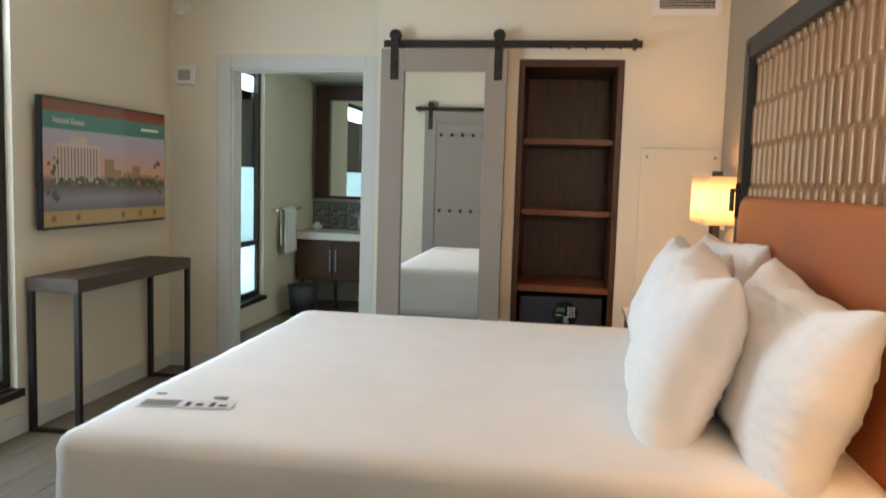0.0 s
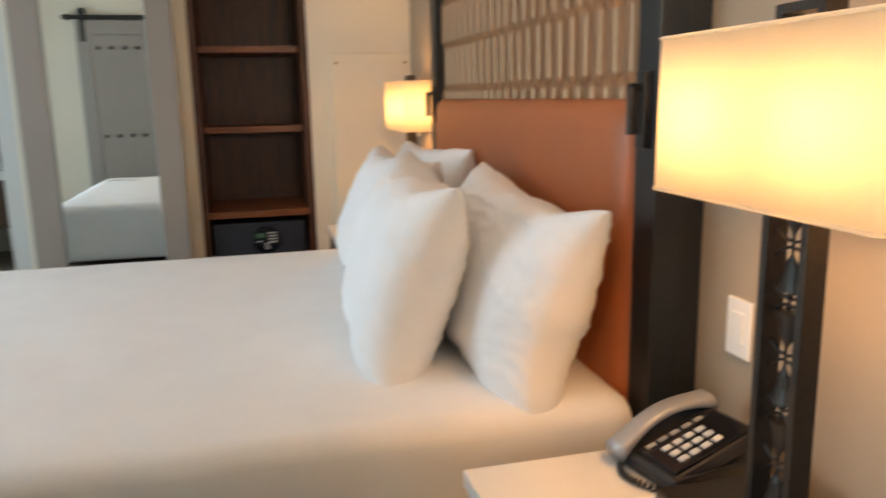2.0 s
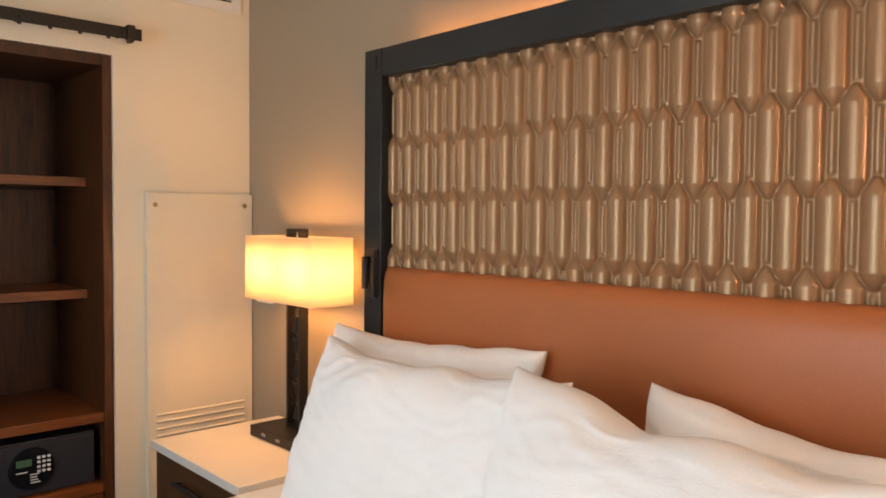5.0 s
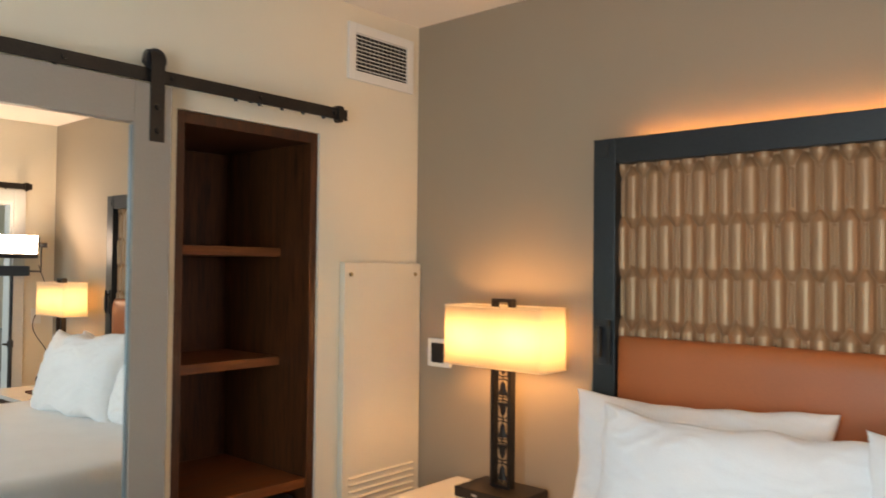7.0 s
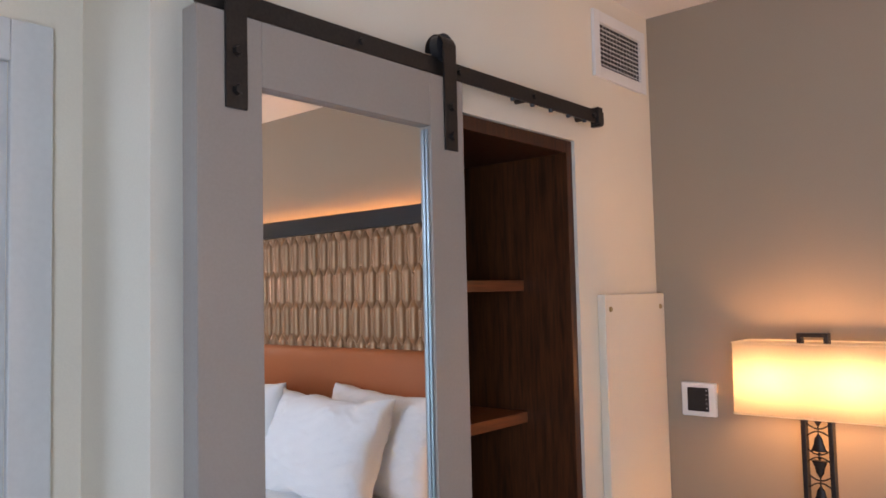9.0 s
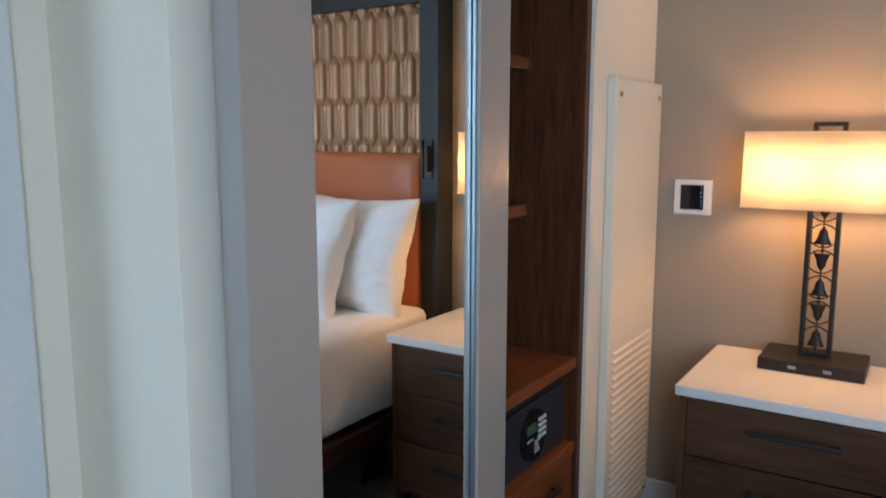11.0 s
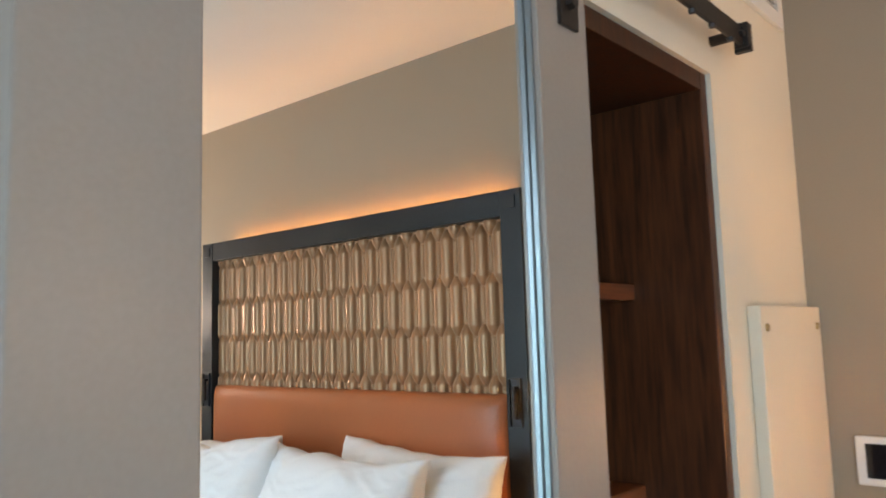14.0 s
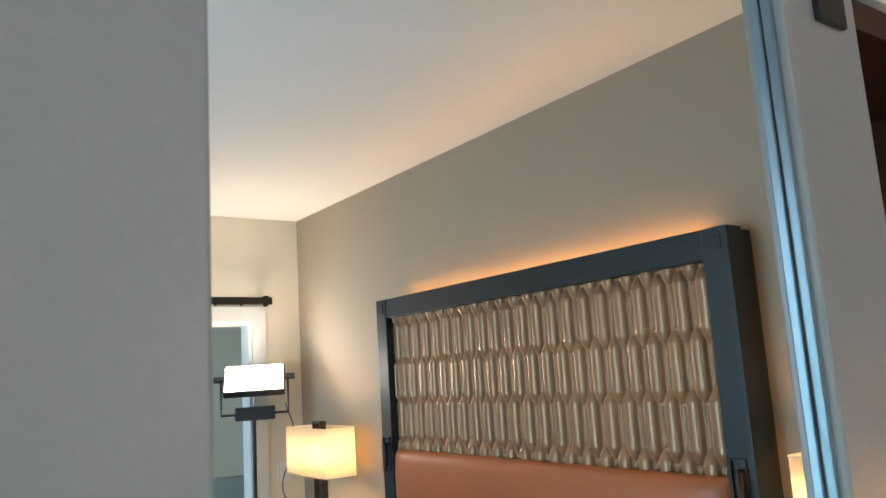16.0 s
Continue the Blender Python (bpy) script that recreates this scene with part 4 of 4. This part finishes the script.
for nm, a in (("stile", (-2.465, -2.335, YW + 0.035, YW + 0.085, 0.012, 2.118)), ("stile", (-1.59, -1.46, YW + 0.035, YW + 0.085, 0.012, 2.118)), ("top_rail", (-2.335, -1.59, YW + 0.035, YW + 0.085, 1.985, 2.118)),
              ("bottom_rail", (-2.335, -1.59, YW + 0.035, YW + 0.085, 0.012, 0.16)), ("panel", (-2.335, -1.59, YW + 0.045, YW + 0.075, 0.16, 1.985))):
    local(nm, box(*a, bevel=0.0025), PAINT_DOOR, b2)
hanger(b2, -2.40, YW + 0.085, 1, 2.235, 1.92, 2.150)
hanger(b2, -1.53, YW + 0.085, 1, 2.235, 1.92, 2.150)
for z in (1.86, 1.01):
    for i in range(6):
        x = -2.275 + i * 0.120
        bm = tube(bmesh.new(), [(x, YW + 0.076, z), (x, YW + 0.115, z - 0.01), (x, YW + 0.125, z + 0.02)], 0.006)
        cyl(bm, (x, YW + 0.075, z), (x, YW + 0.079, z), 0.018)
        local("hook", bm, IRON, b2, "dark metal coat hook")

# ---- television wall ----
TX = XT + 0.07
tv = thing("television", "wall-mounted flat television showing a hotel welcome screen", "television", (XT + 0.04, -0.515, 1.04))
TY0, TY1, TZ0, TZ1 = -1.130, 0.100, 1.038, 1.732
local("body", box(XT + 0.035, TX - 0.004, TY0, TY1, TZ0, TZ1, bevel=0.005), GLOSS_BLACK, tv)
local("wall_bracket", box(XT + 0.001, XT + 0.035, -0.75, -0.28, 1.22, 1.56), BLACK_PLASTIC, tv)
SY0, SY1, SZ0, SZ1 = TY0 + 0.012, TY1 - 0.012, TZ0 + 0.016, TZ1 - 0.012


def screen_mat():
    """The picture on the lit screen: banner, dusk sky, water and a foot bar, by height up the screen."""
    m = bpy.data.materials.new("lit_screen_picture")
    m.use_nodes = True
    n, ln = m.node_tree.nodes, m.node_tree.links.new
    bsdf = n["Principled BSDF"]
    bsdf.inputs["Roughness"].default_value = 0.12
    tc, sep = n.new("ShaderNodeTexCoord"), n.new("ShaderNodeSeparateXYZ")
    ln(tc.outputs["Generated"], sep.inputs[0])
    ramp = n.new("ShaderNodeValToRGB")
    e = ramp.color_ramp.elements
    stops = [(0.0, (0.36, 0.27, 0.10)), (0.115, (0.36, 0.27, 0.10)), (0.125, (0.10, 0.12, 0.15)), (0.22, (0.20, 0.22, 0.27)), (0.31, (0.10, 0.09, 0.08)), (0.36, (0.16, 0.13, 0.09)),
             (0.42, (0.55, 0.33, 0.22)), (0.56, (0.45, 0.34, 0.38)), (0.72, (0.34, 0.38, 0.48)), (0.765, (0.33, 0.40, 0.50)), (0.775, (0.02, 0.20, 0.17)), (0.90, (0.03, 0.22, 0.18)), (0.91, (0.24, 0.07, 0.03)), (1.0, (0.17, 0.06, 0.03))]
    for k, (p, c) in enumerate(stops):
        q = e[k] if k < 2 else e.new(p)
        q.position, q.color = p, (*c, 1)
    ln(sep.outputs[2], ramp.inputs[0])
    ln(ramp.outputs[0], bsdf.inputs["Emission Color"])
    bsdf.inputs["Emission Strength"].default_value = 0.36
    bsdf.inputs["Base Color"].default_value = (0.01, 0.01, 0.01, 1)
    return m


def glow(name, col, s=0.36):
    return mat(name, (0.02, 0.02, 0.02), 0.15, emit=(col, s))


local("screen", box(TX - 0.0035, TX - 0.001, SY0, SY1, SZ0, SZ1), screen_mat(), tv, "lit welcome screen with a lake and hotel")
G_BLD, G_TREE, G_WIN, G_TXT, G_LOW = glow("screen_pale_tower", (0.50, 0.45, 0.40)), glow("screen_trees", (0.04, 0.07, 0.03)), glow("screen_window_rows", (0.20, 0.17, 0.15)), glow("screen_lettering", (0.6, 0.7, 0.65)), glow("screen_low_buildings", (0.28, 0.18, 0.10))


def pic(nm, a0, a1, b0, b1, m, lift=0.0):
    """A flat shape of the screen's picture, in parts of its width and height from the lower left."""
    W, H = SY1 - SY0, SZ1 - SZ0
    return local(nm, box(TX - 0.0009 + lift, TX - 0.0005 + lift, SY0 + a0 * W, SY0 + a1 * W, SZ0 + b0 * H, SZ0 + b1 * H), m, tv)


for a0, a1, b0, b1 in ((0.08, 0.18, 0.34, 0.66), (0.18, 0.30, 0.34, 0.72), (0.30, 0.40, 0.34, 0.66)):
    pic("pictured_tower", a0, a1, b0, b1, G_BLD)
for i in range(13):
    pic("pictured_window_row", 0.09 + i * 0.0235, 0.10 + i * 0.0235, 0.37, 0.63, G_WIN, 0.0006)
for a0, a1, b1 in ((0.44, 0.52, 0.55), (0.52, 0.58, 0.46), (0.60, 0.68, 0.44), (0.68, 0.75, 0.50), (0.75, 0.86, 0.42)):
    pic("pictured_building", a0, a1, 0.32, b1, G_LOW)
for i in range(150):
    a = random.random()
    tall = a > 0.92 or a < 0.07
    hz = (0.20 + 0.36 * random.random()) if tall else 0.33 + 0.05 * random.random()
    rr = 0.006 + 0.011 * random.random()
    yy, zz = SY0 + (0.03 + 0.94 * a) * (SY1 - SY0), SZ0 + hz * (SZ1 - SZ0)
    x0 = TX + 0.0002 + i * 0.00001
    local("pictured_tree", cyl(bmesh.new(), (x0, yy, zz), (x0 + 0.0003, yy, zz), rr, seg=9), G_TREE, tv)
for i, a in enumerate((0.05, 0.22, 0.58, 0.74, 0.88)):
    pic("pictured_icon", a, a + 0.028, 0.035, 0.085, glow("screen_icon", (0.25, 0.06, 0.03) if i == 0 else (0.08, 0.10, 0.09)), 0.0006)
for txt, a, h, sz in (("Valued Guest", 0.06, 0.815, 0.050),):
    cu = bpy.data.curves.new("lettering", "FONT")
    cu.body, cu.size, cu.extrude = txt, sz, 0.0002
    o = new("lettering", cu)
    o.data.materials.append(G_TXT)
    o.parent = tv
    o.matrix_local = Matrix.Translation(Vector((TX + 0.0002, SY0 + a * (SY1 - SY0), SZ0 + h * (SZ1 - SZ0))) - tv.location) @ pose(0, 0, 0, 90, 0, 90)
pic("printed_bar", 0.76, 0.93, 0.83, 0.855, G_TXT, 0.0005)

cn = thing("console_table", "narrow console table with grey-brown wooden top and black metal frame", "console table", (XT + 0.16, -0.55, 0))
CX0, CX1, CY0, CY1 = XT + 0.02, -3.29, -1.20, -0.02
local("top", box(CX0, CX1, CY0, CY1, 0.735, 0.805, bevel=0.004), CONSOLE, cn)
for x in (CX0, CX1 - 0.031):
    for y in (CY0 + 0.002, CY1 - 0.032):
        local("leg", box(x + 0.001, x + 0.030, y, y + 0.030, 0.0, 0.735, bevel=0.002), IRON, cn)
for y in (CY0 + 0.003, CY1 - 0.026):
    local("end_rail", box(CX0 + 0.031, CX1 - 0.031, y, y + 0.023, 0.001, 0.024, bevel=0.002), IRON, cn)
local("floor_rail", box(CX1 - 0.024, CX1 - 0.001, CY0 + 0.033, CY1 - 0.033, 0.001, 0.024, bevel=0.002), IRON, cn)

# ---- bathroom ----
va = thing("bathroom_vanity", "dark walnut wall-hung vanity with pale stone top and metal legs", "vanity", (-2.9, 3.1, 0))
local("top", box(-3.598, -2.08, 2.72, 3.398, 0.72, 0.79, bevel=0.004), QUARTZ, va)
local("cabinet", box(-3.56, -2.10, 2.78, 3.398, 0.30, 0.719, bevel=0.003), DRAWER, va)
for x in (-3.53, -3.17, -2.81, -2.45):
    d = local("door", box(x, x + 0.35, 2.758, 2.779, 0.32, 0.705, bevel=0.003), DRAWER, va)
for x in (-3.205, -3.145):
    local("handle", box(x, x + 0.012, 2.735, 2.757, 0.40, 0.62, bevel=0.002), GREY_PLASTIC, d)
for x in (-3.53, -3.17):
    local("leg", box(x, x + 0.03, 2.80, 2.83, 0.0, 0.30, bevel=0.002), BLACK_PLASTIC, va)
bsx = structure("trim_splashback", box(-3.598, -2.08, 3.385, 3.399, 0.79, 1.08), JOINT, "dark patterned tile splashback over the vanity")
mk = None
for i in range(8):
    for j in range(2):
        x, z = -3.59 + i * 0.185, 0.795 + j * 0.142
        if mk is None:
            mk = mesh("tile", box(0, 0.178, 0, 0.008, 0, 0.136, bevel=0.002), TILE)
        o = new("tile", mk)
        o.parent = bsx
        o.location = (x, 3.376, z)
bmr = thing("vanity_mirror", "large bathroom mirror in a dark walnut frame above the vanity", "mirror", (-2.9, 3.36, 1.1))
for nm, a in (("side_frame", (-3.56, -3.40, 3.31, 3.399, 1.12, 2.33)), ("top_frame", (-3.40, -2.10, 3.31, 3.399, 2.17, 2.33)), ("side_frame", (-2.20, -2.10, 3.31, 3.399, 1.12, 2.169)), ("bottom_frame", (-3.40, -2.201, 3.31, 3.399, 1.12, 1.15))):
    local(nm, box(*a, bevel=0.003), BEDWOOD, bmr)
local("glass", box(-3.40, -2.201, 3.35, 3.39, 1.151, 2.169), MIRROR, bmr)

tb = thing("towel_bar", "chrome towel bar on the bathroom wall", "towel bar", (XT + 0.05, 2.5, 1.03))
local("bar", cyl(bmesh.new(), (XT + 0.07, 2.15, 1.03), (XT + 0.07, 2.80, 1.03), 0.009), CHROME, tb)
for y in (2.17, 2.78):
    local("bracket", cyl(bmesh.new(), (XT + 0.001, y, 1.03), (XT + 0.075, y, 1.03), 0.013), CHROME, tb)
bm = bmesh.new()
n = 26
vsd = {}
for i in range(n + 1):
    for j in range(2 * n + 1):
        s = j / n - 1
        y = 2.29 + 0.30 * i / n
        drop = abs(s) * (0.43 if s > 0 else 0.36)
        vsd[i, j] = bm.verts.new((XT + 0.07 + math.copysign(min(0.02, abs(s) * 0.2), s) + 0.013 * math.sin(i * 0.75) * abs(s) + 0.006 * noise.noise((y * 20, drop * 8, 2)), y + 0.02 * noise.noise((drop * 5, s, i * 0.2)), 1.043 - drop))
for i in range(n):
    for j in range(2 * n):
        bm.faces.new((vsd[i, j], vsd[i + 1, j], vsd[i + 1, j + 1], vsd[i, j + 1]))
tw = tagged(part("towel", bm, TOWEL, None, smooth=True), "white terry towel hanging in folds over the bar", "towel")
tw.modifiers.new("thickness", "SOLIDIFY").thickness = 0.008
bn = thing("waste_bin", "black tapered waste bin on the bathroom floor", "waste bin", (-3.36, 2.40, 0))
cyl_b = bmesh.new()
bmesh.ops.create_cone(cyl_b, cap_ends=True, segments=36, radius1=0.115, radius2=0.15, depth=0.30, matrix=Matrix.Translation((-3.36, 2.40, 0.15)))
bmesh.ops.delete(cyl_b, geom=[f for f in cyl_b.faces if f.normal.z > 0.9], context="FACES")
local("tub", cyl_b, BLACK_PLASTIC, bn, smooth=True).modifiers.new("thickness", "SOLIDIFY").thickness = 0.006
ti = tagged(part("tissue", bmesh.new(), PAPER, None), "crumpled white tissue on the vanity top", "tissue")
bm = bmesh.new()
bmesh.ops.create_icosphere(bm, subdivisions=3, radius=0.045, matrix=Matrix.Translation((-3.45, 3.1, 0.83)))
for v in bm.verts:
    v.co += Vector((1, 1, 1)) * 0.02 * noise.noise(v.co * 30)
bm.to_mesh(ti.data)
bm.free()
fa = thing("faucet", "polished chrome basin faucet on the vanity", "faucet", (-3.05, 3.25, 0.79))
local("spout", tube(bmesh.new(), [(-3.05, 3.28, 0.79), (-3.05, 3.28, 0.93), (-3.05, 3.24, 0.97), (-3.05, 3.16, 0.95)], 0.014, 12), CHROME, fa)
local("lever", tube(bmesh.new(), [(-3.05, 3.30, 0.95), (-3.05, 3.33, 1.0)], 0.008, 10), CHROME, fa)

# ---- living room, seen through the doorway in the mirror ----


def armchair(x, y, turn, m1, label):
    t = thing("armchair", label, "armchair", (x, y, 0))
    for nm, a in (("seat", (-0.33, 0.33, -0.30, 0.34, 0.20, 0.44)), ("backrest", (-0.36, 0.36, -0.44, -0.29, 0.18, 0.88)), ("armrest", (-0.44, -0.335, -0.40, 0.34, 0.14, 0.62)), ("armrest", (0.335, 0.44, -0.40, 0.34, 0.14, 0.62))):
        part(nm, box(*a, bevel=0.05), m1, t, smooth=True)
    for sx in (-0.34, 0.34):
        for sy in (-0.34, 0.28):
            part("leg", cyl(bmesh.new(), (sx, sy, 0), (sx, sy, 0.2), 0.016, 0.022), BEDWOOD, t)
    t.rotation_euler = (0, 0, radians(turn))
    return t


armchair(0.15, -6.2, 20, UPH, "grey upholstered armchair standing in the living room")

# ---- floor planks, last ----
pw, pl = 0.19, 1.25
shared = mesh("plank", box(0, pw - 0.003, 0, pl - 0.003, -0.004, 0.0, bevel=0.0012), PLANK)
rest = bmesh.new()
made = 0
for i in range(28):
    x = XT + i * pw
    y = -9.0 - (i * 0.47) % pl
    while y < 3.4:
        near = -4.8 < y < 0.2 and x < 0.2
        if y > -9.0 and near and made < 280:
            o = new("plank", shared)
            o.parent = floor_ob
            o.location = (x, y, 0.0)
            made += 1
        else:
            bx(rest, x, x + pw - 0.003, max(y, -9.0), min(y + pl - 0.003, 3.4), -0.004, 0.0)
        y += pl
tagged(part("plank_field", rest, PLANK, floor_ob), kind="stuff")
